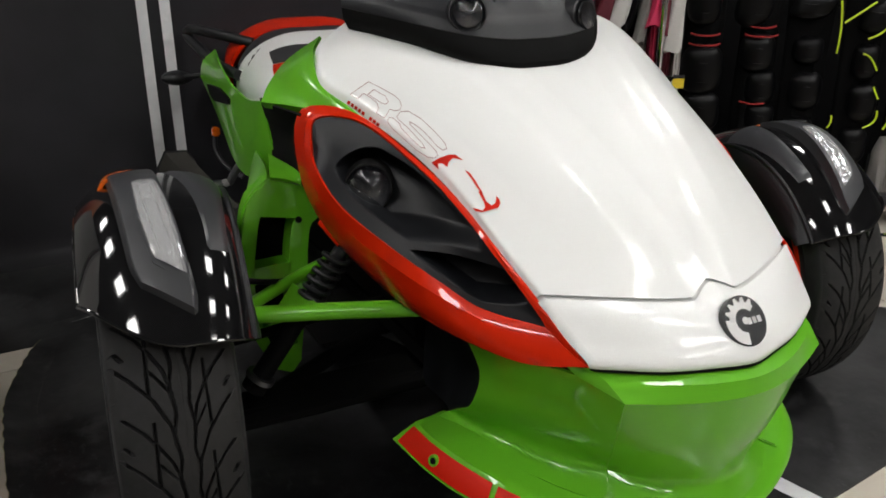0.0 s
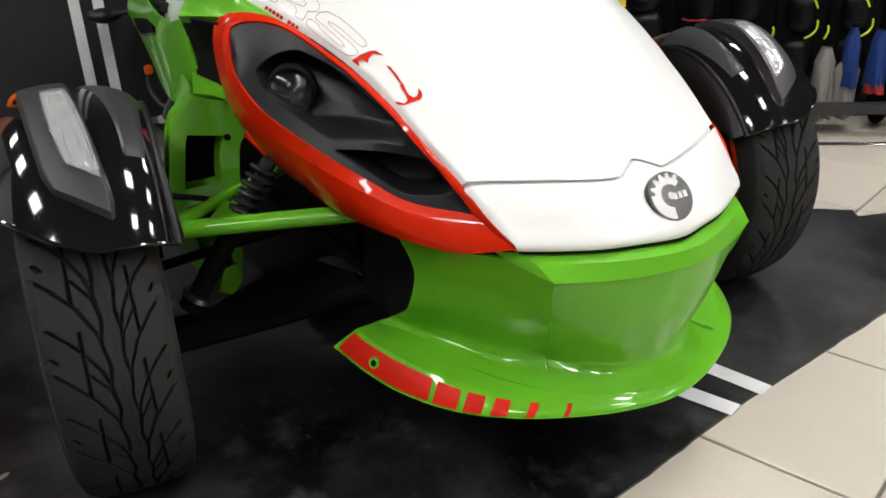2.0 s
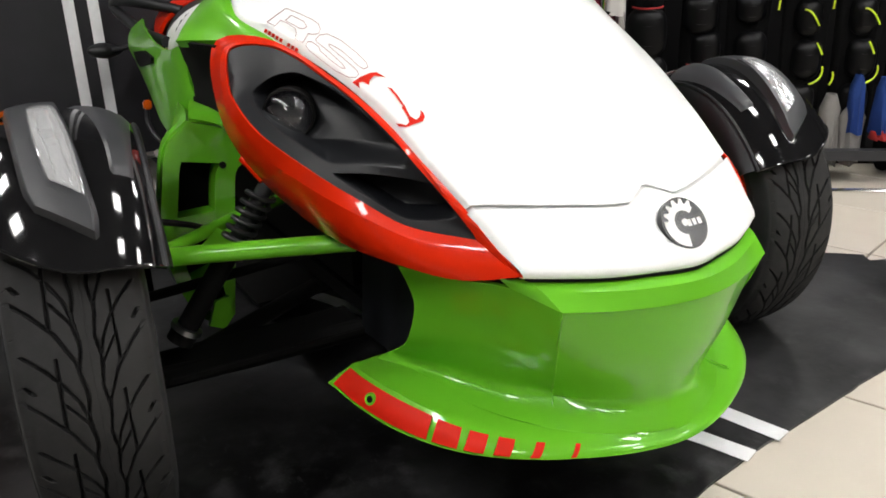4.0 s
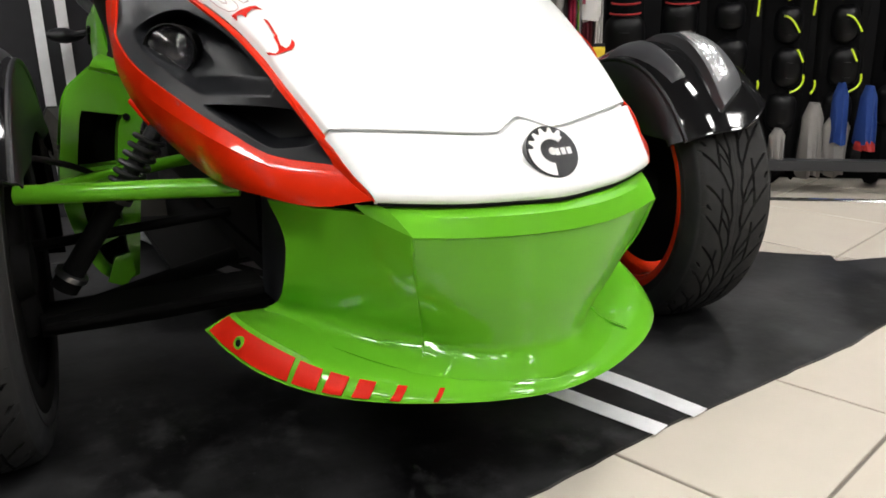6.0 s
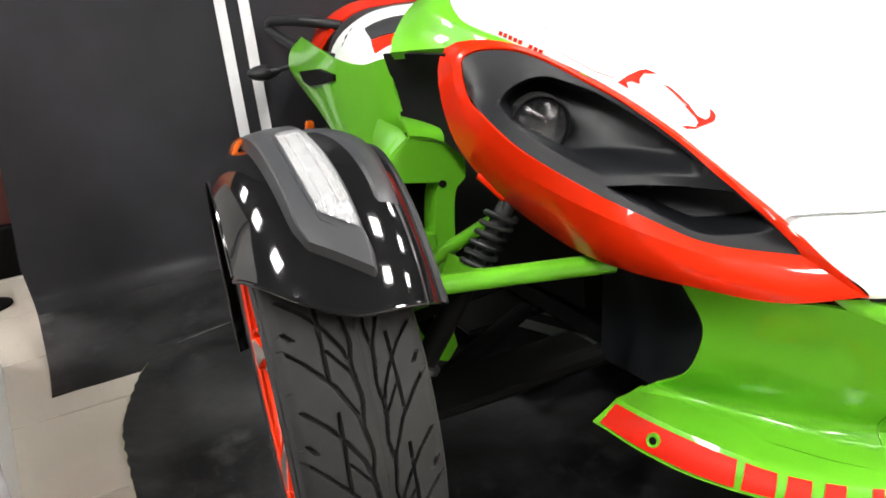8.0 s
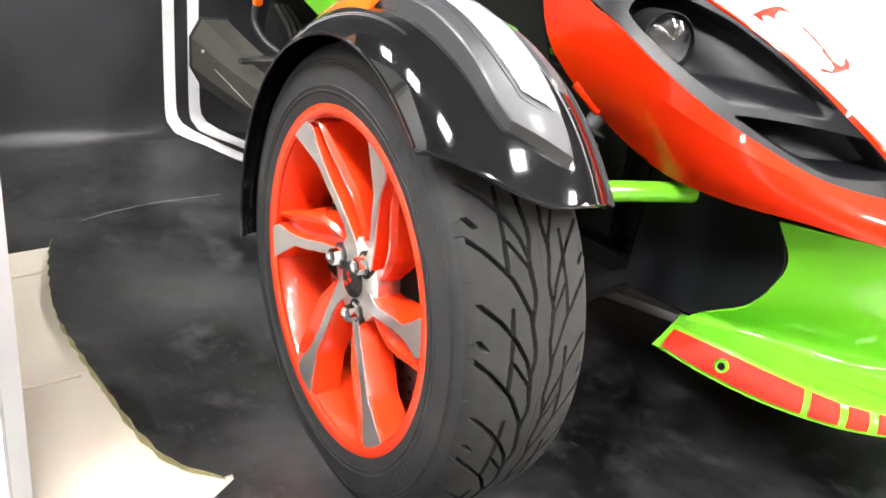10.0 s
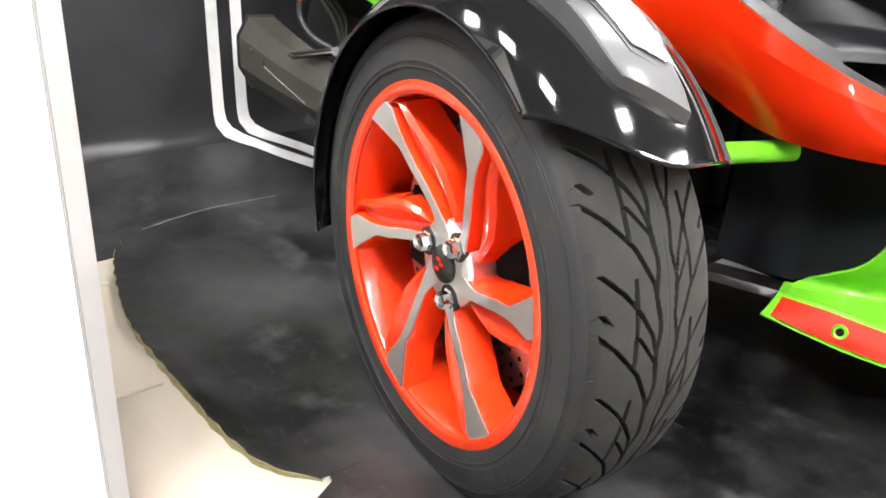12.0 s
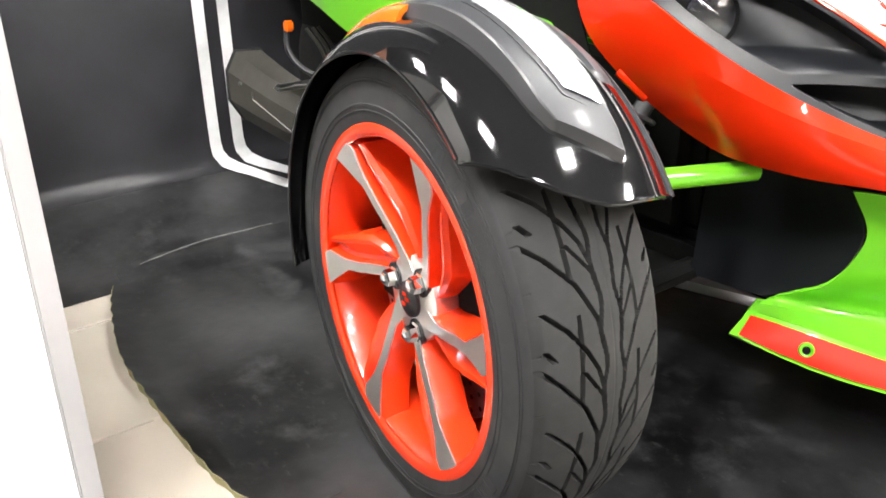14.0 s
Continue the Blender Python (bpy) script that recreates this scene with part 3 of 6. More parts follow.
def make_wheel(centre, out, phase):
    """A front wheel: out is the x direction of its face."""
    place = Matrix.Translation(centre) @ Matrix.Rotation(radians(STEER), 4, "Z")
    face = Matrix.Diagonal((1 if out < 0 else -1, 1, 1, 1))

    def add(name, bm, material, parent, label="", **kw):
        if out > 0:
            bmesh.ops.transform(bm, matrix=face, verts=bm.verts)
        return part(name, bm, material, parent, label, **kw)
    # rim barrel with lip
    prof_r = [(x - 0.005 if x < 0 else x + 0.005, (r + 0.009) * 1.024) for x, r in [(-0.0745, 0.2065), (-0.0785, 0.2085), (-0.0795, 0.2070), (-0.0785, 0.2030), (-0.0750, 0.1990), (-0.066, 0.1955), (-0.045, 0.1915), (0.02, 0.1850), (0.042, 0.1865), (0.048, 0.2020), (0.052, 0.2060), (0.048, 0.2075), (0.036, 0.2000), (0.0, 0.1930), (-0.06, 0.2010)]]
    wheel = add("front_wheel", lathe(prof_r, 96, closed=True), ORANGE, roadster, "orange alloy wheel with black road tyre", m=place)
    add("rim_flange", lathe([(x, r * 1.024) for x, r in ((-0.0800, 0.2015), (-0.0832, 0.2045), (-0.0842, 0.2075), (-0.0846, 0.2150), (-0.0835, 0.2190), (-0.0780, 0.2185), (-0.0760, 0.2040))], 96, closed=True), ORANGE, wheel)
    if out > 0:
        add("inner_flange", lathe([(x, r * 1.024) for x, r in ((0.0700, 0.1960), (0.0800, 0.2015), (0.0846, 0.2075), (0.0850, 0.2190), (0.0780, 0.2185), (0.0660, 0.2040))], 96, closed=True), ORANGE, wheel)
    t = new("tyre", TREAD if out < 0 else TREAD.copy())
    t.parent = wheel
    if out > 0:
        t.data.transform(face @ Matrix.Diagonal((1, 0.97, 0.97, 1)))
        t.data.flip_normals()
        for v in t.data.vertices:
            v.co.z = max(v.co.z, 0.0045 - centre[2])
    bm = bmesh.new()
    for sg in (-1, 1):
        pr = [(x * -sg, r if out < 0 or r < 0.224 else 0.224 + (r - 0.224) * 0.869) for x, r in SIDEWALL]
        n = 128
        rings = [[bm.verts.new((x, -r * math.cos(q), max(r * math.sin(q), 0.0045 - centre[2]))) for q in np.linspace(0, 2 * math.pi, n, endpoint=False)] for x, r in pr]
        for a, b in zip(rings, rings[1:]):
            for j in range(n):
                bm.faces.new((a[j], a[(j + 1) % n], b[(j + 1) % n], b[j]))
    add("sidewall", bm, WALLRUB, wheel)
    # raised bars of worn lettering and fine moulded rings on the sidewall
    wall_x = lambda r: np.interp(-r, [-q for p, q in SIDEWALL], [p for p, q in SIDEWALL])
    for a0, n, w, step in ((62, 5, 5.2, 7.6), (-28, 5, 3.6, 5.4), (178, 5, 5.2, 7.6)):
        for k in range(n):
            c = radians(a0 - k * step)
            h = radians(w / 2)
            g = np.array([[(wall_x(r) - 0.0004, -r * math.cos(c + q), r * math.sin(c + q)) for q in np.linspace(-h, h, 4)] for r in (0.243, 0.250, 0.257, 0.264)])
            bm = sheet(g, 0.0016)
            for cut in (0.30, 0.72):
                q0 = c - h + 2 * h * cut
                g = np.array([[(wall_x(r) - 0.0007, -r * math.cos(q0 + q), r * math.sin(q0 + q)) for q in (-h * 0.12, h * 0.12)] for r in (0.243, 0.252, 0.264)])
                sheet(g, 0.0010, bm)
            add("sidewall_mark", bm, WALLRUB, wheel)
    for r in (0.2375, 0.2700, 0.2735):
        ridge = [(wall_x(r) - 0.0004, -r * math.cos(q), max(r * math.sin(q), 0.006 - centre[2])) for q in np.linspace(0, 2 * math.pi, 97)]
        add("sidewall_ring", tube(ridge, 0.0009, 6), WALLRUB, wheel)
    # spokes: orange beams under machined faces
    for ph in phase:
        bm = spoke_beam(ph)
        bmesh.ops.scale(bm, vec=(1, 1.024, 1.024), verts=bm.verts)
        add("spoke", bm, ORANGE, wheel, angle=22)
        g = []
        for r in np.linspace(0.034, 0.2055, 26):
            d, lo, hi, xf = spoke_line(r, ph)
            ctr, side = np.array((-math.cos(d), math.sin(d))), np.array((math.sin(d), math.cos(d)))
            g.append([(xf - 0.0012, *(ctr * r + side * w)) for w in np.linspace(lo, hi, 5)])
        add("spoke_face", sheet(np.array(g) * (1, 1.024, 1.024), 0.003), SILVER, wheel, "machined bright spoke face")
    add("hub", lathe([(-0.0570, 0.0), (-0.0570, 0.030), (-0.0565, 0.050), (-0.052, 0.056), (0.0, 0.060), (0.0, 0.0)], 48), SILVER, wheel, "machined bright hub")
    add("hub_cap", lathe([(-0.0655, 0.0), (-0.0650, 0.014), (-0.0615, 0.0235), (-0.0535, 0.025), (-0.0495, 0.0)], 32), INK, wheel, "dark centre cap")
    bm = bmesh.new()
    for a, b in ((-0.006, 0.003), (0.004, -0.006), (0.001, 0.008)):
        box((-0.0667, a - 0.004, b - 0.002), (-0.0653, a + 0.004, b + 0.002), bm=bm)
    add("cap_badge", bm, RED, wheel, smooth=False)
    for a in (160, 50, -70):
        c = radians(a)
        y, z = -0.043 * math.cos(c), 0.043 * math.sin(c)
        bm = lathe([(-0.0535, 0.0), (-0.0535, 0.0180), (-0.0480, 0.0180), (-0.0480, 0.0)], 24)
        bmesh.ops.translate(bm, verts=bm.verts, vec=(-0.005, y, z))
        add("nut_seat", bm, INK, wheel)
        bm = lathe([(-0.0735, 0.0), (-0.0730, 0.0032), (-0.0712, 0.0066), (-0.0685, 0.0095), (-0.0660, 0.0110), (-0.0565, 0.0116), (-0.0545, 0.0138), (-0.0530, 0.0138), (-0.0530, 0.0)], 6)
        bmesh.ops.translate(bm, verts=bm.verts, vec=(-0.005, y, z))
        add("lug_nut", bm, CHROME, wheel, "chrome lug nut", angle=20)
    # brake disc with holes' rims and calliper
    bm = lathe([(-0.014, 0.112), (-0.014, 0.166), (-0.007, 0.166), (-0.007, 0.112)], 72, closed=True)
    add("brake_disc", bm, STEEL, wheel, "steel brake disc")
    bm = bmesh.new()
    for a in range(0, 360, 9):
        for r in (0.122, 0.139, 0.156):
            c = radians(a + r * 300)
            m = Matrix.Translation((-0.0145, -r * math.cos(c), r * math.sin(c))) @ Matrix.Rotation(math.pi / 2, 4, "Y")
            bmesh.ops.create_circle(bm, cap_ends=True, radius=0.0035, segments=8, matrix=m)
    add("disc_hole", bm, DARK, wheel, smooth=False)
    # added black disc: stands in for the shade inside the orange barrel
    if out < 0:
        add("brake_shield", lathe([(0.052, 0.0), (0.052, 0.190), (0.066, 0.196), (0.066, 0.0)], 48), DARK, wheel, "added black disc behind the brake, in place of rim shade")
    # added black ring hides the orange inner lip, which lies in shade
    if out < 0:
        add("dust_ring", lathe([(0.0835, 0.185), (0.0850, 0.190), (0.0850, 0.224), (0.0835, 0.226)], 64, closed=True), DARK, wheel, "added black ring in place of shade on the inner rim lip")
    add("disc_hat", lathe([(-0.022, 0.0), (-0.022, 0.096), (-0.012, 0.1115), (-0.006, 0.1115), (-0.006, 0.0)], 48), DARK, wheel, "black disc hat")
    # a nearer added disc, black so that the spoke openings look shaded
    add("inner_shield", lathe([(0.012, 0.0), (0.012, 0.172), (0.018, 0.174), (0.018, 0.0)], 48), DARK, wheel)
    add("brake_caliper", box((-0.03, 0.07, -0.06), (0.03, 0.14, 0.06), 0.01), DARK, wheel)
    add("hub_carrier", lathe([(0.002, 0.0), (0.002, 0.055), (0.05, 0.06), (0.09, 0.04), (0.09, 0.0)], 24), DARK, wheel)
    return wheel


PHASE = [130, 70, 10, -50, -110, -170]
make_wheel(WL, -1, PHASE)
make_wheel(WR, 1, PHASE)


def make_fender(centre, out):
    """Front mudguard over a wheel; x grows inwards from the outer skirt."""
    place = Matrix.Translation(centre) @ Matrix.Rotation(radians(STEER), 4, "Z")

    def pt(x, r, th):
        q = radians(th)
        return (x * (1 if out < 0 else -1), -r * math.cos(q), r * math.sin(q))

    def crown(x, th):
        """Radius of the guard's skin."""
        e = (x - 0.008) / 0.108
        r = 0.336 - (0.034 * e ** 3.4 if e > 0 else 0.028 * abs(e) ** 2.6 + 0.012 * abs(e) ** 7)
        r += 0.010 * math.exp(-((th - 78) / 30) ** 2) - 0.007 * np.clip((th - 115) / 55, 0, 1)
        return r

    def skin(x0, x1, front, rear, n=40, k=22):
        xs = np.linspace(x0, x1, k)
        return np.array([[pt(x, crown(x, th), th) for th in np.linspace(front(x), rear(x), n)] for x in xs])
    fr = lambda x: 35.5 + 15.5 * np.clip((0.03 - x) / 0.13, 0, 1) ** 1.8
    rear = lambda x: 192
    g = skin(-0.1, 0.117, fr, rear, 56, 26)
    guard = part("front_fender", sheet(g, 0.003 if out < 0 else -0.003), GLOSS, roadster, "gloss black front mudguard with lamp", m=place)
    # rolled outer edge
    part("edge_roll", tube([pt(-0.1, crown(-0.1, th) - 0.001, th) for th in np.linspace(52, 192, 40)], 0.0022, 8), GLOSS, guard)
    part("front_roll", tube([pt(x, crown(x, fr(x)) - 0.0005, fr(x)) for x in np.linspace(-0.1, 0.117, 30)], 0.0028, 8), GLOSS, guard)
    part("inner_roll", tube([pt(0.117, crown(0.117, th) + 0.0008, th) for th in np.linspace(35.5, 150, 40)], 0.0046, 8), BEZEL, guard)
    # satin lamp housing: a flat raised panel with bevelled sides, its front end cut aslant
    sec = []
    for u in (0.0, 0.025, *np.linspace(0.05, 1, 24)):
        half = (0.042 - 0.006 * u) * min(1, 0.80 + 2 * u)
        c = 0.013 - 0.036 * u
        h = 0.019 * math.sin(math.pi * np.clip(u * 0.84 + 0.12, 0, 1)) ** 0.6
        row = []
        for v, k in ((-1.0, 0.0), (-0.985, 0.10), (-0.86, 0.93), (-0.80, 1.0), (-0.40, 1.03), (0.0, 1.05), (0.40, 1.03), (0.80, 1.0), (0.86, 0.93), (0.985, 0.10), (1.0, 0.0)):
            th = (50 - 4.5 * (v + 1)) * (1 - u) + 100 * u
            x = c + v * half
            row.append(pt(x, crown(x, th) - 0.003 + (h + 0.003) * k * (u > 0), th))
        sec.append(row)
    part("lamp_housing", sheet(np.array(sec), 0.002 if out > 0 else -0.002), SATIN, guard, "satin dark grey lamp housing", angle=24)
    # inner satin band
    sec = []
    for th in np.linspace(58, 98, 24):
        u = (th - 58) / 40
        row = []
        for v in np.linspace(0, 1, 7):
            x = 0.100 + 0.017 * u - v * (0.030 + 0.062 * u ** 1.8)
            row.append(pt(x, crown(x, th) + 0.003 - 0.004 * (v in (0.0, 1.0) or u == 0), th))
        sec.append(row)
    part("inner_band", sheet(np.array(sec), -0.002 if out > 0 else 0.002), SATIN, guard, "satin dark grey trim band")
    # gloss inner side wall of the guard, rolled over from the crown
    rows = []
    for th in np.linspace(36, 152, 44):
        x0 = 0.117
        deep = crown(x0, th) - np.clip(0.178 / math.sin(radians(th)), 0.205, crown(x0, th) - 0.020)
        rows.append([pt(x0 + (0.010 if out < 0 else 0.026) * math.sin(v * math.pi / 2), crown(x0, th) + 0.0005 - deep * v ** 1.5, th) for v in np.linspace(0, 1, 14)])
    part("inner_wall", sheet(np.array(rows), 0.003 if out > 0 else -0.003), BEZEL, guard, "dull black inner side")
    # lamp: dark frame, faceted reflector and clear lens
    def lamp_pt(u, v, h):
        th = 53 + 26 * u - 2.2 * v * (1 - u)
        c = 0.020 - 0.020 * u
        x = c + v * (0.016 + 0.005 * math.sin(math.pi * min(1, u * 0.8 + 0.2)))
        hump = 0.019 * math.sin(math.pi * np.clip((th - 46) / 54 * 0.84 + 0.12, 0, 1)) ** 0.6
        return pt(x, crown(x, th) + hump + 0.0015 + h, th)
    g = np.array([[lamp_pt(-0.07 + 1.12 * u, v * 1.20, 0.0) for v in np.linspace(-1, 1, 9)] for u in np.linspace(0, 1, 16)])
    part("lamp_frame", sheet(g, 0.003 if out > 0 else -0.003), SATIN, guard, "dark grey lamp frame")
    rnd = random.Random(5)
    g = np.array([[lamp_pt(u, v, 0.0018 + rnd.uniform(-0.0006, 0.0006) * (-0.89 < v < 0.77)) for v in np.linspace(-0.9, 0.78, 8)] for u in np.linspace(0, 1, 30)])
    part("reflector", sheet(g, 0.001 if out > 0 else -0.001), BRIGHT, guard, "bright faceted lamp reflector", smooth=False)
    for k, v in enumerate((-0.45, 0.40)):
        part("lamp_rib", tube([lamp_pt(u, v + 0.06 * math.sin(u * 7 + k), 0.0028) for u in np.linspace(0.08, 0.92, 14)], 0.0016, 6), CHROME, guard)
    g = np.array([[lamp_pt(u, v * 1.03, 0.0060 - 0.002 * v ** 4) for v in np.linspace(-1, 1, 11)] for u in np.linspace(0, 1, 18)])
    ob = part("lamp_lens", sheet(g, 0.0015 if out > 0 else -0.0015), CLEAR, guard, "clear lamp lens")
    ob.visible_shadow = False
    # amber side marker on top
    sec = []
    for th in np.linspace(90, 122, 14):
        u = (th - 90) / 32
        sec.append([pt(x, crown(x, th) - 0.001 + (0.013 if out < 0 else 0.007) * (1 - abs((x + 0.036) / 0.030) ** 6) * (1 - u ** 1.8), th) for x in np.linspace(-0.066, -0.006, 13)])
    part("side_marker", sheet(np.array(sec), 0.006 if out > 0 else -0.006), AMBER, guard, "amber side marker lamp")
    return guard


make_fender(WL + Vector((-0.004, 0.0, 0.003)), -1)
make_fender(Vector((0.668, -0.022, 0.226)), 1)


# ---- bodywork ----
def mirrored(rows):
    """Rows given from the edge to the middle plane, completed on the other side."""
    return [full(r) for r in rows]


HOOD = [
    [(-0.228, -0.404, 0.505), (-0.223, -0.413, 0.512), (-0.13, -0.462, 0.508), (-0.034, -0.496, 0.502), (-0.015, -0.4885, 0.5088), (AX, -0.480, 0.516)],
    [(-0.246, -0.330, 0.552), (-0.240, -0.338, 0.561), (-0.148, -0.378, 0.568), (-0.052, -0.412, 0.566), (-0.030, -0.410, 0.571), (AX, -0.402, 0.578)],
    [(-0.262, -0.235, 0.606), (-0.255, -0.245, 0.617), (-0.172, -0.275, 0.632), (-0.082, -0.300, 0.633), (-0.058, -0.298, 0.639), (AX, -0.296, 0.645)],
    [(-0.280, -0.152, 0.644), (-0.272, -0.160, 0.657), (-0.196, -0.175, 0.682), (-0.112, -0.190, 0.690), (-0.085, -0.188, 0.697), (AX, -0.186, 0.702)],
    [(-0.302, -0.070, 0.674), (-0.294, -0.075, 0.689), (-0.220, -0.080, 0.722), (-0.140, -0.090, 0.738), (-0.110, -0.089, 0.746), (AX, -0.088, 0.750)],
    [(-0.330, 0.005, 0.698), (-0.320, 0.000, 0.715), (-0.246, 0.000, 0.757), (-0.160, 0.000, 0.776), (-0.130, 0.000, 0.784), (AX, 0.000, 0.790)],
    [(-0.356, 0.080, 0.722), (-0.345, 0.095, 0.745), (-0.272, 0.110, 0.797), (-0.180, 0.120, 0.815), (-0.150, 0.122, 0.822), (AX, 0.130, 0.830)],
    [(-0.332, 0.165, 0.768), (-0.320, 0.170, 0.784), (-0.255, 0.175, 0.825), (-0.170, 0.180, 0.845), (-0.140, 0.182, 0.850), (AX, 0.190, 0.855)],
]
for row, up in zip(HOOD[1:], (0.008, 0.014, 0.016, 0.014, 0.010, 0.006, 0.0)):
    for k, share in ((2, 0.8), (3, 1.0), (4, 1.0), (5, 1.0)):
        x, y, z = row[k]
        row[k] = (x, y, z + up * share)
hood_grid = patch(mirrored(HOOD), 48, 141)
hu, hv = np.meshgrid(np.linspace(0, 1, hood_grid.shape[0]), np.linspace(0, 1, hood_grid.shape[1]), indexing="ij")
ridge_at = 0.285 - 0.150 * (hu - 0.315)
off_ridge = np.abs(np.minimum(hv, 1 - hv) - ridge_at)
hood_grid[..., 2] += 0.0085 * np.clip(1 - off_ridge / 0.16, 0, 1) * np.clip(hu / 0.2, 0, 1) * np.clip((0.95 - hu) / 0.2, 0, 1)
hood = part("hood", sheet(hood_grid, -0.004), WHITE, roadster, "glossy pearl white hood panel", angle=60)


def on_hood(u, v, lift=0.0008):
    """A point on the hood: u from nose to dash, v from the left edge to the right one."""
    m, k = hood_grid.shape[:2]
    a, b = u * (m - 1), v * (k - 1)
    i, j = int(min(a, m - 2)), int(min(b, k - 2))
    p, q = a - i, b - j
    g = hood_grid
    pos = (1 - p) * ((1 - q) * g[i, j] + q * g[i, j + 1]) + p * ((1 - q) * g[i + 1, j] + q * g[i + 1, j + 1])
    n = np.cross(g[i + 1, j] - g[i, j], g[i, j + 1] - g[i, j])
    n /= np.linalg.norm(n)
    return pos + n * lift * (1 if n[2] > 0 else -1)


seam = [(x, y - 0.0042, z - 0.0065) for x, y, z in HOOD[0]]
NOSE = [
    seam,
    [(-0.222, -0.430, 0.484), (-0.216, -0.440, 0.487), (-0.125, -0.493, 0.489), (-0.035, -0.522, 0.488), (-0.010, -0.525, 0.489), (AX, -0.516, 0.500)],
    [(-0.212, -0.462, 0.460), (-0.206, -0.470, 0.462), (-0.118, -0.522, 0.462), (-0.035, -0.552, 0.463), (-0.010, -0.560, 0.464), (AX, -0.560, 0.466)],
    [(-0.200, -0.493, 0.437), (-0.194, -0.499, 0.437), (-0.108, -0.546, 0.434), (-0.035, -0.570, 0.434), (-0.010, -0.577, 0.434), (AX, -0.580, 0.434)],
    [(-0.196, -0.480, 0.430), (-0.190, -0.486, 0.429), (-0.105, -0.534, 0.427), (-0.035, -0.558, 0.427), (-0.010, -0.565, 0.427), (AX, -0.568, 0.427)],
]
part("nose_panel", sheet(patch(mirrored(NOSE), 24, 61), -0.003), WHITE, roadster, "glossy pearl white nose panel", angle=60)
under = [[(x + 0.002, y + 0.0025, z - 0.0062) for x, y, z in r] for r in (HOOD[1], HOOD[0], NOSE[1])]
part("seam_backing", sheet(patch(mirrored(under), 10, 41), 0.002), SEATW, roadster)

part("nose_gap", tube([(x, y - 0.011, z - 0.0005) for x, y, z in mirrored([NOSE[4]])[0]], 0.0024, 8, smooth_n=60), DARK, roadster, "thin black gap under the nose")

# badge: dark disc with a toothed pale ring
bc = Vector((0.011, -0.5505, 0.4785))
bn = Vector((-0.03, -0.80, 0.60)).normalized()
bx = Vector((1, 0, 0)).cross(bn).cross(bn).normalized() * -1
by = bn.cross(bx).normalized()


def disc(r0, r1, a0, a1, lift, depth, teeth=0):
    n = max(8, int(abs(a1 - a0) / 6))
    inner, outer = [], []
    for k in range(n + 1):
        a = radians(a0 + (a1 - a0) * k / n)
        d = bx * math.cos(a) + by * math.sin(a)
        rr = r1 * (1.0 if not teeth or (k // 2) % 2 else 0.80)
        outer.append(bc + d * rr + bn * lift)
        inner.append(bc + d * r0 + bn * lift)
    return sheet(np.array([inner, outer]), depth)


badge = part("badge", disc(0.0, 0.034, 0, 360, 0.0050, 0.012), INK, roadster, "round black badge with pale toothed ring")
part("badge_ring", disc(0.0335, 0.0355, 0, 360, 0.0046, 0.010), INK, badge)
part("toothed_ring", disc(0.0165, 0.0325, 40, 172, 0.0058, 0.001, teeth=1), BOARD, badge, "pale toothed ring")
part("pale_crescent", disc(0.0165, 0.0330, 168, 262, 0.0058, 0.001), BOARD, badge, "pale crescent")
part("pale_dot", disc(0.0, 0.0050, 0, 360, 0.0058, 0.001), BOARD, badge)
bm = bmesh.new()
for k in range(3):
    c = bc + bx * (0.006 + 0.0085 * k) - by * 0.002 + bn * 0.0060
    m = Matrix((bx * 0.006, by * 0.009, bn * 0.0008)).transposed().to_4x4()
    bmesh.ops.create_cube(bm, size=1.0, matrix=Matrix.Translation(c) @ m)
part("badge_bar", bm, BOARD, badge, smooth=False)



def letter_place(a, b, lift=0.0012):
    """a runs along the words, b up the letters."""
    return on_hood(0.742 - 0.157 * a - 0.010 * b, 0.020 + 0.060 * b + 0.004 * a, lift)


# wide slanted block letters, as outlines in shares of the letters' width and height
LETTER_R = [(0.02, 0.17), (0.02, 0.95), (0.52, 1.04), (0.67, 1.02), (0.80, 0.87), (0.86, 0.68), (0.82, 0.53), (0.75, 0.47), (0.80, 0.30), (0.85, 0.05), (0.67, 0.05), (0.62, 0.25), (0.52, 0.40), (0.33, 0.46), (0.17, 0.45), (0.20, 0.16)]
EYE_R = [(0.24, 0.52), (0.22, 0.80), (0.47, 0.82), (0.60, 0.70), (0.62, 0.56), (0.55, 0.50)]
LETTER_S = [(0.95, 0.40), (0.90, 0.65), (0.96, 0.86), (1.20, 0.94), (1.57, 0.89), (1.85, 0.82), (1.95, 0.72), (1.96, 0.54), (1.85, 0.50), (1.70, 0.54), (1.42, 0.60), (1.25, 0.58), (1.17, 0.54), (1.22, 0.47), (1.37, 0.42), (1.70, 0.36), (1.92, 0.32), (2.02, 0.24), (2.05, 0.05), (1.97, -0.12), (1.70, -0.21), (1.35, -0.17), (1.07, -0.10), (0.94, 0.0), (0.90, 0.18), (0.95, 0.25), (1.12, 0.22), (1.22, 0.10), (1.50, 0.02), (1.74, 0.0), (1.80, 0.08), (1.70, 0.16), (1.30, 0.28), (1.02, 0.34)]
for letter, rings in (("R", (LETTER_R, EYE_R)), ("S", (LETTER_S,))):
    bm = bmesh.new()
    for pts in rings:
        for p, q in zip(pts, pts[1:] + pts[:1]):
            tube([letter_place(*p), letter_place((p[0] + q[0]) / 2, (p[1] + q[1]) / 2), letter_place(*q)], 0.00048, 4, bm)
    part("outlined_letter", bm, OUTLINE, hood, "thin dull red outlined letter " + letter)
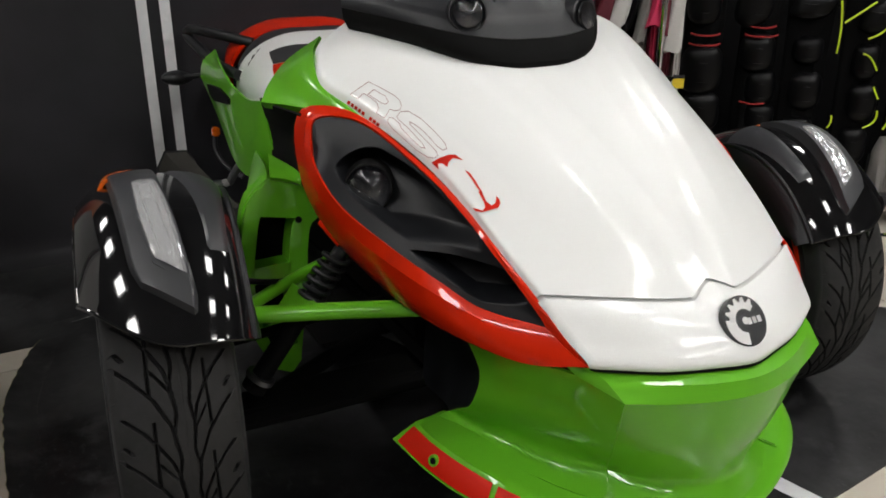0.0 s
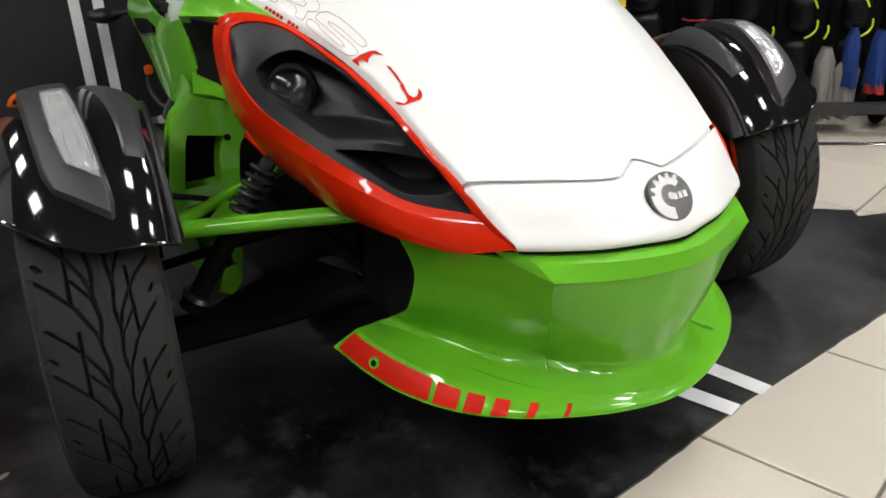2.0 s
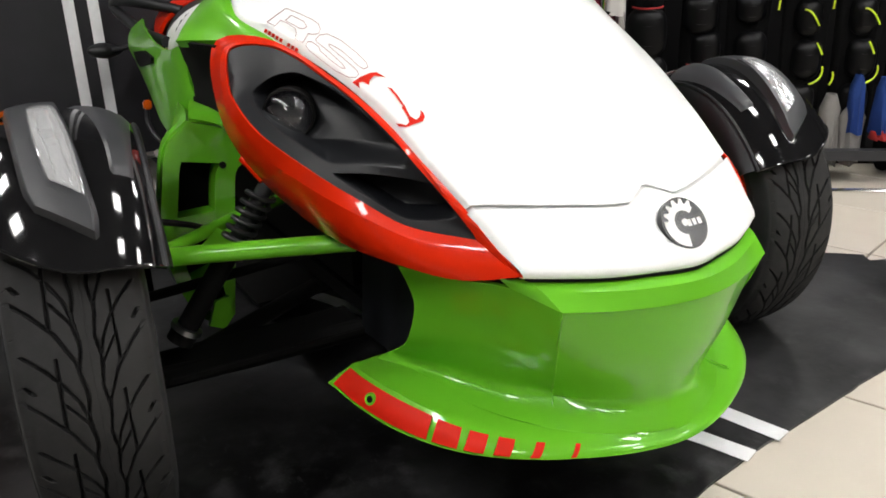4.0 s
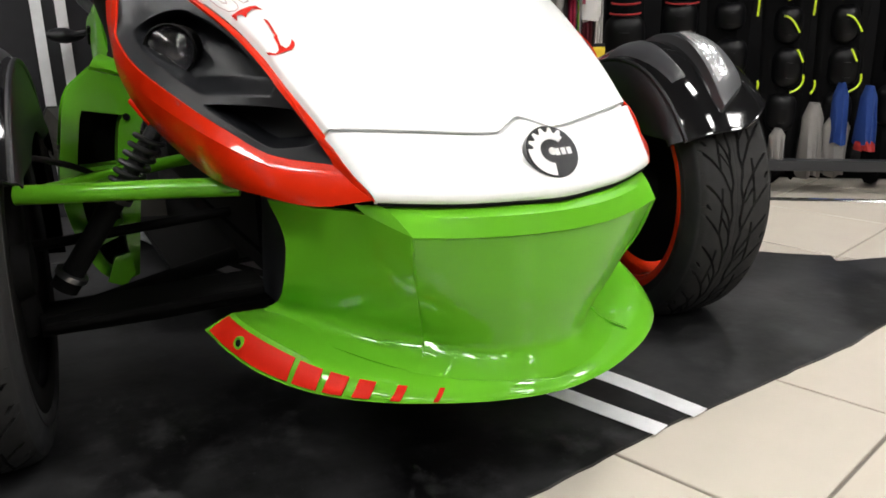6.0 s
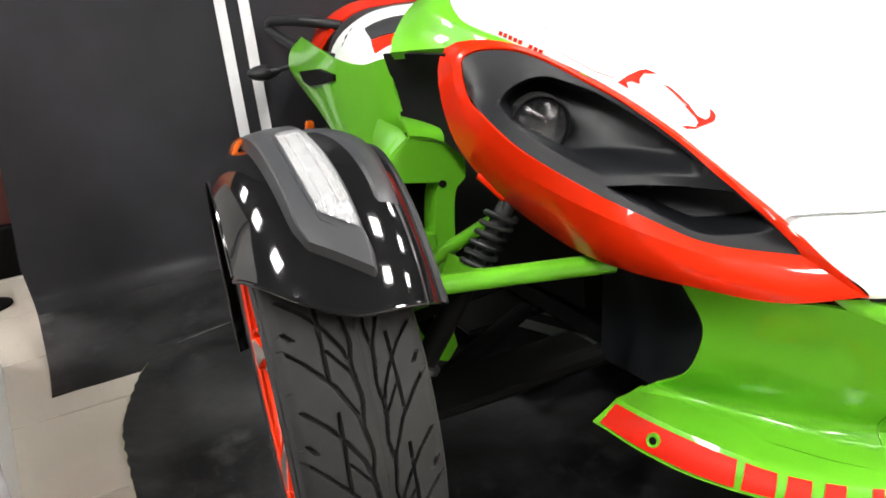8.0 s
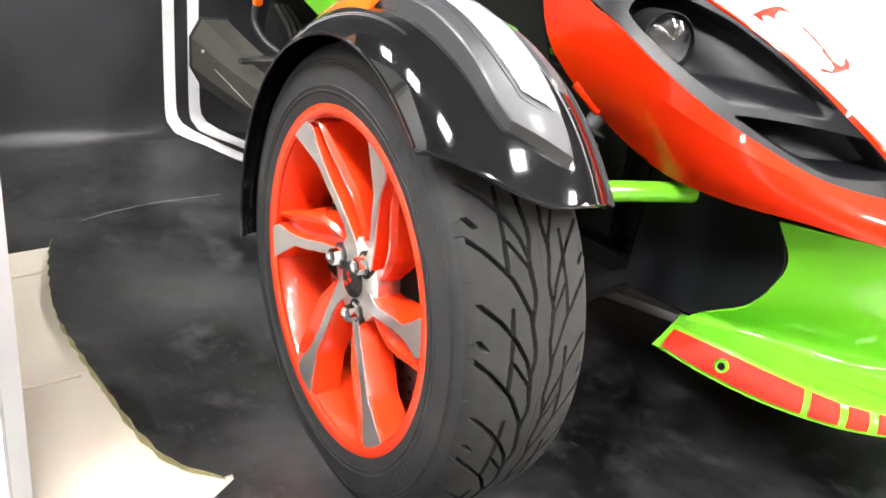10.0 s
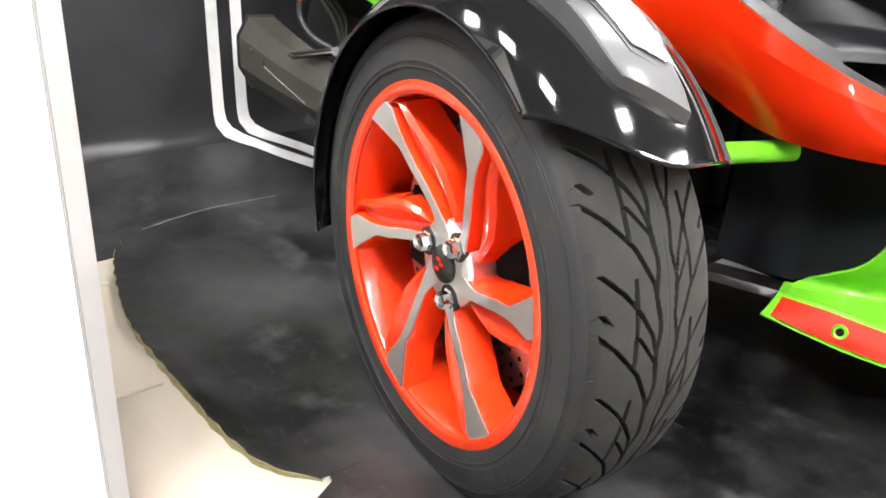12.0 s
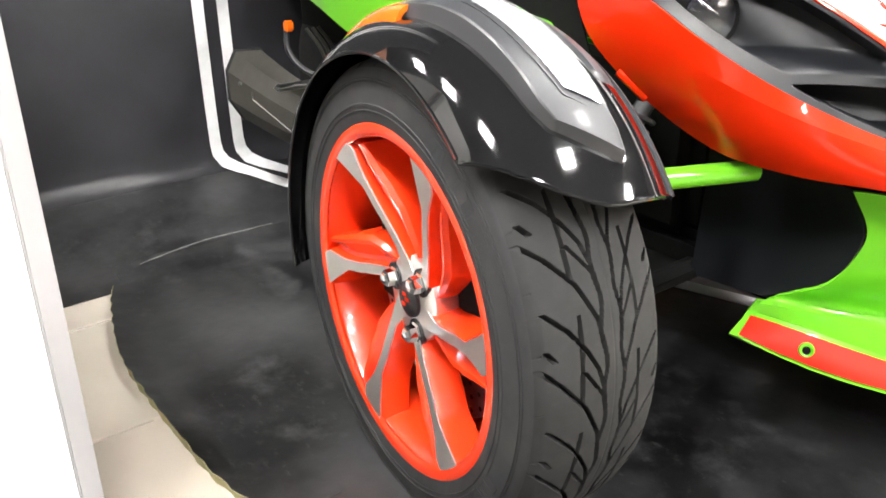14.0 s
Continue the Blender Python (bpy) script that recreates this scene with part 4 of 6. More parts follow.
# the last letter: solid red, drawn with gaps that imitate glare on it
SOLID = (
    [(2.08, -0.18), (2.08, 0.60), (2.11, 0.78), (2.26, 0.87), (2.16, 0.60), (2.22, 0.32), (2.30, 0.15), (2.20, 0.12), (2.17, -0.03), (2.26, -0.18)],
    [(2.44, 0.62), (2.50, 0.70), (2.66, 0.66), (2.84, 0.57), (2.88, 0.50), (2.80, 0.50), (2.62, 0.58)],
    [(2.84, 0.60), (2.92, 0.52), (3.07, 0.42), (3.15, 0.50), (3.12, 0.67), (3.06, 0.82), (2.99, 0.93), (3.06, 0.94), (3.13, 0.86), (3.20, 0.67), (3.25, -0.06), (3.20, -0.22), (3.12, -0.24), (3.22, 0.02), (3.17, 0.22), (3.07, 0.32), (2.88, 0.42)])
bm = bmesh.new()
for pts in SOLID:
    fc = bm.faces.new([bm.verts.new((a, b, 0)) for a, b in pts])
bmesh.ops.triangulate(bm, faces=bm.faces)
bmesh.ops.subdivide_edges(bm, edges=bm.edges, cuts=1)
for v in bm.verts:
    v.co = letter_place(v.co.x, v.co.y, 0.0016)
part("solid_letter", bm, DECAL, hood, "solid red letter S, left open where glare hides it", smooth=False)
for k in range(9):
    if k != 5:
        bar = np.array([[letter_place(0.06 + 0.090 * k + d, -0.20 - 0.020 * k + h, 0.0014) for d in (0, 0.060)] for h in (0, 0.13)])
        part("small_script_bar", sheet(bar, 0.0004), DECAL, hood)

# red headlamp surround: from the lamp opening (inner) to the outer edge
IN = [(-0.222, -0.428, 0.466), (-0.278, -0.343, 0.472), (-0.309, -0.276, 0.493), (-0.360, -0.196, 0.538), (-0.402, -0.136, 0.582), (-0.416, -0.080, 0.626), (-0.404, -0.038, 0.657), (-0.372, -0.034, 0.677), (-0.334, -0.095, 0.667), (-0.306, -0.173, 0.633), (-0.280, -0.255, 0.592), (-0.255, -0.345, 0.540), (-0.226, -0.424, 0.474), (-0.2235, -0.427, 0.4690), (-0.222, -0.4285, 0.4665), (-0.2215, -0.4290, 0.4655)]
OUT = [(-0.200, -0.492, 0.434), (-0.250, -0.430, 0.421), (-0.296, -0.335, 0.425), (-0.313, -0.225, 0.420), (-0.334, -0.130, 0.434), (-0.388, -0.030, 0.508), (-0.406, 0.045, 0.585), (-0.398, 0.060, 0.690), (-0.335, -0.005, 0.695), (-0.288, -0.140, 0.646), (-0.262, -0.240, 0.600), (-0.242, -0.340, 0.542), (-0.226, -0.412, 0.496), (-0.2195, -0.440, 0.4780), (-0.2085, -0.470, 0.4540), (-0.1995, -0.493, 0.4335)]
BULGE = [0.006, 0.012, 0.016, 0.018, 0.020, 0.018, 0.012, 0.004, 0.003, 0.003, 0.003, 0.003, 0.002, 0.001, 0.001, 0.001]
for k, keep in ((5, 0.92), (6, 0.72), (7, 0.45), (8, 0.32), (9, 0.32), (10, 0.34), (11, 0.42), (12, 0.7)):
    IN[k] = tuple(b + (a - b) * keep for a, b in zip(IN[k], OUT[k]))
MIDL = []
for a, b, h in zip(IN, OUT, BULGE):
    w = 0.24
    MIDL.append((a[0] + (b[0] - a[0]) * w - h * 0.45, a[1] + (b[1] - a[1]) * w - h * 0.30, a[2] + (b[2] - a[2]) * w - h * 0.05))
rim_in, rim_mid, rim_out = (spl(r, 72) for r in (IN, MIDL, OUT))
swell = np.interp(np.linspace(0, 1, 72), np.linspace(0, 1, 16), BULGE)[:, None]
surround = []
for k in range(4):
    surround.append(rim_in + (rim_mid - rim_in) * k / 4)
for k in range(11):
    u = k / 10
    surround.append(rim_mid + (rim_out - rim_mid) * u + swell * 0.55 * math.sin(math.pi * u) * np.array((-0.55, -0.45, -0.25)))
surround = np.array(surround)


def pod(side):
    def tuck(p):
        """The far pod sits closer in under the hood."""
        p = np.array(p, float)
        p[..., 0] -= 0.030 * np.clip((p[..., 2] - 0.50) / 0.10, 0, 1) + 0.022 * np.clip((p[..., 2] - 0.56) / 0.06, 0, 1)
        p[..., 0] += 0.012 * np.clip((p[..., 1] + 0.47) / 0.06, 0, 1) * np.clip((0.54 - p[..., 2]) / 0.06, 0, 1)
        return p
    fx = (lambda g: g) if side < 0 else (lambda g: tuck(flip(g)))
    pts = (lambda p: p) if side < 0 else (lambda p: tuck(flip_pts(p)))
    sg = 1 if side < 0 else -1
    red = part("headlamp_surround", sheet(fx(surround), 0.004), RED, roadster, "glossy orange-red headlamp surround", angle=16)
    part("surround_tab", tube(pts([(-0.376, -0.050, 0.492), (-0.390, -0.030, 0.510), (-0.400, -0.016, 0.522)]), 0.011, 10, smooth_n=8, r_end=0.006), RED, red)
    # black lamp recess: a flat frame with a deep lamp bay and an air slot
    low = [IN[0], IN[1], IN[2], IN[3], IN[4], IN[5], IN[6]]
    top = [IN[12], IN[11], IN[10], IN[9], IN[8], IN[7], IN[6]]
    inw = np.array((0.55, 0.83, -0.05))
    frame_g = patch([[np.array(a) - inw * 0.002 for a in low], [(np.array(a) + np.array(b)) / 2 + inw * 0.005 * (0 < k < 6) for k, (a, b) in enumerate(zip(low, top))], [np.array(b) - inw * 0.002 for b in top]], 130, 300)
    vv = np.linspace(0, 1, 130)[:, None] * np.ones((1, 300))
    wide = np.linalg.norm(frame_g[-1] - frame_g[0], axis=1)[None, :]
    zz = frame_g[..., 2]
    ramp = lambda a: np.clip(a, 0, 1) ** 2 * (3 - 2 * np.clip(a, 0, 1))
    inside = ramp((vv * wide - 0.010) / 0.005) * ramp(((1 - vv) * wide - 0.006) / 0.004)
    deep_in = ramp((vv * wide - 0.020) / 0.005)
    at_lamp, at_foot = np.array((-0.344, -0.098, 0.597)), np.array((-0.296, -0.262, 0.558))
    along_bay = np.clip(((frame_g - at_lamp) @ (at_foot - at_lamp)) / ((at_foot - at_lamp) @ (at_foot - at_lamp)), 0, 1)
    off_bay = np.linalg.norm(frame_g - at_lamp - along_bay[..., None] * (at_foot - at_lamp), axis=2)
    bay = inside * deep_in * ramp((zz - 0.541) / 0.026) * ramp((0.062 - off_bay) / 0.012)
    slot = inside * ramp((zz - 0.499 + 0.02 * (1 - vv)) / 0.006) * ramp((0.531 - zz) / 0.004) * ramp((vv - 0.08) / 0.05)
    push = bay * (0.060 - 0.026 * along_bay) + slot * 0.055
    bez_g = frame_g + inw * push[..., None]
    part("headlamp_bezel", sheet(fx(bez_g), 0.0015), BEZEL, roadster, "matt black headlamp recess with air slot", angle=50)
    # projector lamp
    c = Vector(pts([(-0.344, -0.098, 0.597)])[0])
    d = Vector((-0.42 * sg, -0.90, 0.10)).normalized()
    m = Matrix.Translation(c) @ d.to_track_quat("-X", "Z").to_matrix().to_4x4()
    lamp = part("headlamp", lathe([(0.03, 0.0), (0.03, 0.040), (-0.020, 0.0385), (-0.022, 0.0365), (-0.012, 0.035), (-0.004, 0.030), (-0.002, 0.0)], 40), DARK, roadster, "round projector headlamp", m=m)
    part("reflector_ring", lathe([(-0.010, 0.026), (-0.016, 0.034), (-0.013, 0.0345), (-0.006, 0.027)], 40, closed=True), INK, lamp)
    part("projector_bowl", lathe([(-0.006, 0.0), (-0.007, 0.012), (-0.012, 0.024), (-0.010, 0.026), (-0.002, 0.012), (-0.002, 0.0)], 32), INK, lamp)
    for k in range(5):
        q = 1.1 + k * 1.2
        part("inner_led", lathe([(-0.016, 0.0), (-0.015, 0.0016), (-0.010, 0.002), (-0.010, 0.0)], 10), CHROME, lamp, m=Matrix.Translation((0, 0.017 * math.cos(q), 0.017 * math.sin(q))))
    ob = part("lens", lathe([(-0.036, 0.0), (-0.0355, 0.010), (-0.0325, 0.020), (-0.027, 0.028), (-0.019, 0.0335), (-0.014, 0.035), (-0.013, 0.0335), (-0.022, 0.026), (-0.029, 0.015), (-0.0325, 0.0)], 40), GLASS, lamp, "clear domed lens")
    ob.visible_shadow = False


pod(-1)
pod(1)

# green front bumper
BAND_T = [(-0.192, -0.487, 0.4265), (-0.130, -0.525, 0.425), (-0.060, -0.556, 0.425), (AX, -0.570, 0.426)]
BAND_M = [(-0.184, -0.513, 0.416), (-0.135, -0.545, 0.416), (-0.065, -0.578, 0.416), (AX, -0.594, 0.417)]
BAND_B = [(-0.175, -0.541, 0.396), (-0.119, -0.566, 0.393), (-0.053, -0.590, 0.393), (AX, -0.600, 0.394)]
band = ruled([full(BAND_T), full(BAND_M), full(BAND_B)], 41, 3)
bumper = part("front_bumper", sheet(band, 0.004), GREEN, roadster, "glossy bright green front bumper", angle=35)
POD_B = [(-0.128, -0.462, 0.232), (-0.090, -0.508, 0.228), (-0.040, -0.545, 0.228), (AX, -0.556, 0.230)]
POD_M = [(-0.154, -0.504, 0.310), (-0.110, -0.540, 0.308), (-0.048, -0.570, 0.308), (AX, -0.579, 0.309)]
POD_0 = [(x, y + 0.004, z - 0.002) for x, y, z in BAND_B]
FIL_1 = [(-0.134, -0.474, 0.216), (-0.094, -0.518, 0.213), (-0.042, -0.553, 0.213), (AX, -0.563, 0.214)]
FIL_2 = [(-0.154, -0.494, 0.1990), (-0.106, -0.533, 0.1950), (-0.046, -0.5635, 0.1920), (AX, -0.5745, 0.1905)]
part("bumper_face", sheet(patch([full(POD_0), full(POD_M), full(POD_B), full(FIL_1), full(FIL_2)], 26, 41), 0.004), GREEN, bumper)
ROOT = [(-0.252, -0.178, 0.206), (-0.238, -0.250, 0.214), (-0.205, -0.335, 0.216), (-0.170, -0.405, 0.216), (-0.128, -0.462, 0.214), (-0.080, -0.520, 0.214), (-0.035, -0.550, 0.214), (AX, -0.562, 0.214)]
UPPER = [(-0.318, -0.205, 0.219), (-0.320, -0.275, 0.228), (-0.295, -0.355, 0.220), (-0.252, -0.432, 0.206), (-0.188, -0.493, 0.195), (-0.114, -0.538, 0.189), (-0.051, -0.565, 0.187), (AX, -0.575, 0.186)]
LOWER = [(-0.363, -0.210, 0.202), (-0.346, -0.290, 0.190), (-0.320, -0.370, 0.183), (-0.272, -0.448, 0.178), (-0.203, -0.508, 0.175), (-0.122, -0.553, 0.174), (-0.055, -0.578, 0.174), (AX, -0.588, 0.174)]


def side_face(side):
    fx = (lambda g: g) if side < 0 else flip
    front = [BAND_B[0], (-0.168, -0.523, 0.350), POD_M[0], (-0.140, -0.482, 0.265), POD_B[0], FIL_1[0], FIL_2[0]]
    q1 = [(-0.205, -0.472, 0.412), (-0.188, -0.450, 0.350), (-0.182, -0.440, 0.305), (-0.172, -0.420, 0.260), (-0.170, -0.410, 0.232), (-0.178, -0.418, 0.216), (-0.200, -0.440, 0.2085)]
    q2 = [(-0.250, -0.405, 0.414), (-0.232, -0.380, 0.350), (-0.226, -0.365, 0.305), (-0.216, -0.340, 0.260), (-0.210, -0.330, 0.232), (-0.218, -0.334, 0.219), (-0.245, -0.345, 0.2135)]
    q3 = [(-0.276, -0.292, 0.405), (-0.263, -0.312, 0.360), (-0.261, -0.310, 0.330), (-0.260, -0.278, 0.270), (-0.254, -0.225, 0.232), (-0.256, -0.200, 0.218), (-0.270, -0.195, 0.2110)]
    g = patch([front, q1, q2, q3], 24, 34)
    part("bumper_side", sheet(fx(g), 0.004), GREEN, bumper)
    cheek = patch([[BAND_T[0], BAND_M[0], BAND_B[0]], [(-0.215, -0.462, 0.424), (-0.210, -0.466, 0.418), (-0.205, -0.472, 0.412)]], 6, 6)
    part("bumper_corner", sheet(fx(cheek), 0.004), GREEN, bumper)
    # black wheel-arch liner behind the bumper's edge
    lin = patch([[(-0.272, -0.290, 0.402), (-0.259, -0.308, 0.345), (-0.257, -0.276, 0.270), (-0.248, -0.188, 0.212)], [(-0.235, -0.20, 0.41), (-0.230, -0.20, 0.345), (-0.235, -0.19, 0.27), (-0.235, -0.15, 0.20)], [(-0.225, -0.05, 0.41), (-0.22, -0.05, 0.345), (-0.225, -0.05, 0.27), (-0.23, -0.05, 0.19)]], 10, 14)
    part("arch_liner", sheet(fx(lin), 0.004), BEZEL, roadster, "matt black wheel-arch liner")


side_face(-1)
side_face(1)
for sg in (-1, 1):
    corner = [(x, y - 0.0004, z) for x, y, z in (POD_0[0], (-0.166, -0.524, 0.350), POD_M[0], (-0.141, -0.483, 0.265), POD_B[0], FIL_1[0])]
    part("corner_groove", tube(corner if sg < 0 else flip_pts(corner), 0.0012, 6, smooth_n=20), GREEN, bumper)
lipf = ruled([full(ROOT), full(UPPER), full(LOWER)], 81, 4)
bow = np.sin(np.linspace(0, math.pi, 5))
for i in range(5):
    lipf[i, :, 2] -= 0.001 * bow[i]


def outward(p):
    """Horizontal directions away from the nose, for points of the lip."""
    q = np.array(p) * (1, 1, 0) + (-0.015, 0.05, 0)
    return q / np.linalg.norm(q, axis=-1)[..., None]


ROLL = 0.0045    # the lip's edge is rounded by this much
for i in range(5, len(lipf) - 1):
    lipf[i] += outward(lipf[i]) * ROLL * math.sin(math.pi * (i - 4) / (len(lipf) - 5))
spoiler = part("spoiler_lip", sheet(lipf, 0.004), GREEN, bumper, "green chin spoiler with red blocks", angle=35)
fold = [(-0.129, -0.466, 0.226), (-0.136, -0.478, 0.2130), (-0.146, -0.489, 0.2055), (-0.155, -0.498, 0.2010), (-0.165, -0.508, 0.1965)]
part("lip_fold", tube(flip_pts(fold), 0.0026, 8, smooth_n=20, r_end=0.0012), GREEN, spoiler)
part("fold_gap", tube(flip_pts([(x, y + 0.0040, z + 0.0012) for x, y, z in fold]), 0.0012, 6, smooth_n=20, r_end=0.0006), DARK, spoiler)
lo_c, up_c = spl(full(LOWER), 401), spl(full(UPPER), 401)


def lip_block(a, b, lean, v0, v1):
    """A red block on the lip's edge between two shares of its length."""
    def at(s, v):
        s = s + lean * v
        i = int(s * 400)
        w = s * 400 - i
        lo = lo_c[i] * (1 - w) + lo_c[min(i + 1, 400)] * w
        up = up_c[i] * (1 - w) + up_c[min(i + 1, 400)] * w
        p = lo + (up - lo) * v
        return p + outward(p) * (0.0013 + ROLL * math.sin(math.pi * v)) + np.array((0, 0, 0.0006))
    g = np.array([[at(a + (b - a) * k / 12, v) for k in range(13)] for v in np.linspace(v0, v1, 6)])
    return part("red_block", sheet(g, 0.0012), DECAL, spoiler, "red decal block")


for a, b, lean in ((0.010, 0.179, -0.002), (0.186, 0.219, 0.000), (0.227, 0.251, 0.003), (0.262, 0.282, 0.005), (0.305, 0.316, 0.008), (0.352, 0.358, 0.009)):
    lip_block(a, b, lean, 0.12, 0.88)
bolt_at = Matrix.Translation((-0.334, -0.302, 0.2085)) @ Vector((-0.86, -0.40, 0.35)).to_track_quat("-X", "Z").to_matrix().to_4x4()
part("lip_bolt", lathe([(-0.003, 0.0), (-0.003, 0.005), (-0.0045, 0.008), (-0.002, 0.010), (0.002, 0.010), (0.002, 0.0)], 20), GREEN, spoiler, m=bolt_at)
part("bolt_socket", lathe([(-0.0034, 0.0), (-0.0034, 0.0052), (0.0, 0.0052), (0.0, 0.0)], 16), DARK, spoiler, m=bolt_at)

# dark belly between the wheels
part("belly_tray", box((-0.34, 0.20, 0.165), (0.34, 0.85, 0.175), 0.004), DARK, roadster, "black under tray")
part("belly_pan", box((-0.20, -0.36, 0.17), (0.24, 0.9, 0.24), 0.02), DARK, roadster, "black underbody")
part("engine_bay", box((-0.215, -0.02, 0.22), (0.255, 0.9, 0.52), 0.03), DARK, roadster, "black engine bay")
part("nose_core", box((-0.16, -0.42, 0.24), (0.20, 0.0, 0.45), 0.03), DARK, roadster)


# ---- suspension ----
def suspension(side):
    P = (lambda p: p) if side < 0 else flip_pts
    arm = part("upper_wishbone", tube(P([(-0.580, -0.046, 0.400), (-0.478, -0.084, 0.400), (-0.421, -0.106, 0.400), (-0.362, -0.130, 0.400), (-0.280, -0.162, 0.399)]), 0.0145, 14, smooth_n=20), GREEN, roadster, "green tubular upper wishbone")
    part("rear_leg", tube(P([(-0.55, -0.035, 0.398), (-0.42, 0.06, 0.398), (-0.27, 0.16, 0.395)]), 0.011, 12, smooth_n=14), GREEN, arm)
    part("arm_gusset", prism(P([(-0.50, -0.065, 0.396), (-0.43, -0.090, 0.396), (-0.44, 0.03, 0.396)]), (0, 0, 0.006)), GREEN, arm, smooth=False)
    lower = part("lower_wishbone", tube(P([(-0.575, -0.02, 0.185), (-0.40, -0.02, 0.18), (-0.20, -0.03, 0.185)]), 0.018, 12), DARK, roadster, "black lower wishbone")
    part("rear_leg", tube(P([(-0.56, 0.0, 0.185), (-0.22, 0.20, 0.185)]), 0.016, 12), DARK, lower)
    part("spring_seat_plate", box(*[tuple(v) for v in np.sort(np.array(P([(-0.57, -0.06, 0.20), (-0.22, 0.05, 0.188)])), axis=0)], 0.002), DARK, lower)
    top, bot = np.array(P([(-0.372, -0.045, 0.482)])[0]), np.array(P([(-0.535, -0.012, 0.238)])[0])
    ax = bot - top
    shock = part("shock_absorber", tube([top, top + ax * 0.5, bot], 0.013, 14), PLASTIC, roadster, "black coil-over shock absorber")
    ln = np.linalg.norm(ax)
    d = ax / ln
    e1 = np.cross(d, (0, 1, 0))
    e1 /= np.linalg.norm(e1)
    e2 = np.cross(d, e1)
    coil = [top + ax * (0.06 + 0.34 * k / 120) + 0.0215 * (math.cos(k / 120 * 2 * math.pi * 6.5) * e1 + math.sin(k / 120 * 2 * math.pi * 6.5) * e2) for k in range(121)]
    part("coil_spring", tube(coil, 0.0042, 8), PLASTIC, shock, "dark coil spring")
    part("spring_collar", tube([top + ax * 0.41, top + ax * 0.44], 0.025, 20), SATIN, shock, "dark collar")
    part("damper_body", tube([top + ax * 0.44, top + ax * 0.90], 0.0175, 18), DARK, shock)
    part("lower_collar", tube([top + ax * 0.90, top + ax * 0.93], 0.026, 18), STEEL, shock, "steel collar")
    part("lower_eye", tube([top + ax * 0.93, top + ax * 1.0], 0.022, 18), DARK, shock)
    part("tie_rod", tube(P([(-0.58, 0.07, 0.29), (-0.24, 0.10, 0.30)]), 0.009, 10), DARK, roadster, "black steering tie rod")
    part("brake_hose", tube(P([(-0.60, 0.02, 0.42), (-0.56, -0.03, 0.45), (-0.50, -0.01, 0.43), (-0.46, 0.05, 0.40)]), 0.005, 8, smooth_n=16), DARK, roadster, "black brake hose")
    part("knuckle", tube(P([(-0.595, 0.0, 0.41), (-0.60, 0.0, 0.29), (-0.59, 0.0, 0.17)]), 0.022, 12), DARK, roadster, "black steering knuckle")
    # green frame bracket: a pierced upright with a top shoulder
    Y0, Y1 = 0.125, 0.165
    outer = [(-0.442, 0.562), (-0.482, 0.528), (-0.502, 0.446), (-0.512, 0.367), (-0.500, 0.285), (-0.470, 0.215), (-0.436, 0.192), (-0.405, 0.200)]
    inner = [(-0.352, 0.535), (-0.352, 0.484), (-0.370, 0.468), (-0.378, 0.430), (-0.384, 0.360), (-0.392, 0.300), (-0.400, 0.240), (-0.405, 0.200)]
    o, i = spl([(a, 0, b) for a, b in outer], 40), spl([(a, 0, b) for a, b in inner], 40)

    def web(s0, s1, v0, v1, y0=Y0, y1=Y1):
        a, b = int(s0 * 39), int(s1 * 39)
        g0 = np.array([[o[k] + (i[k] - o[k]) * v + np.array((0, y0, 0)) for v in (v0, (v0 + v1) / 2, v1)] for k in range(a, b + 1)])
        h = g0.copy()
        h[..., 1] += y1 - y0
        bm = bmesh.new()
        sheet(flip(g0) if side > 0 else g0, (y1 - y0) * (1 if normals(flip(g0) if side > 0 else g0)[0, 0][1] < 0 else -1), bm)
        return bm
    br = part("frame_bracket", web(0.0, 0.20, 0.0, 1.0), GREEN, roadster, "green pierced frame bracket")
    for n, args in (("outer_web", (0.19, 0.96, 0.0, 0.22)), ("inner_web", (0.19, 0.96, 0.72, 1.0)), ("cross_web", (0.42, 0.50, 0.2, 0.75)), ("cross_web", (0.70, 0.76, 0.2, 0.75)), ("foot", (0.94, 1.0, 0.0, 1.0))):
        part(n, web(*args), GREEN, br)
    part("back_panel", web(0.15, 0.98, 0.1, 0.9, 0.20, 0.21), DARK, br)
    sh = patch([[(-0.442, 0.125, 0.562), (-0.40, 0.122, 0.552), (-0.352, 0.118, 0.532)], [(-0.430, 0.165, 0.572), (-0.398, 0.135, 0.564), (-0.352, 0.090, 0.545)], [(-0.412, 0.230, 0.576), (-0.392, 0.155, 0.568), (-0.356, 0.050, 0.545)]], 10, 10)
    part("shoulder", sheet(sh if side < 0 else flip(sh), 0.006), GREEN, br)
    part("side_flank", sheet((lambda g: g if side < 0 else flip(g))(patch([[(-0.442, 0.125, 0.562), (-0.426, 0.19, 0.566), (-0.402, 0.34, 0.560)], [(-0.482, 0.13, 0.525), (-0.455, 0.22, 0.520), (-0.41, 0.36, 0.520)], [(-0.502, 0.14, 0.44), (-0.46, 0.24, 0.43), (-0.41, 0.38, 0.44)]], 10, 10)), 0.005), GREEN, br)
    bh = Matrix.Translation(P([(-0.394, 0.123, 0.481)])[0]) @ Matrix.Rotation(math.pi / 2, 4, "Z")
    part("bracket_hole", lathe([(-0.002, 0.0), (-0.002, 0.006), (0.002, 0.006), (0.002, 0.0)], 16), DARK, br, m=bh)
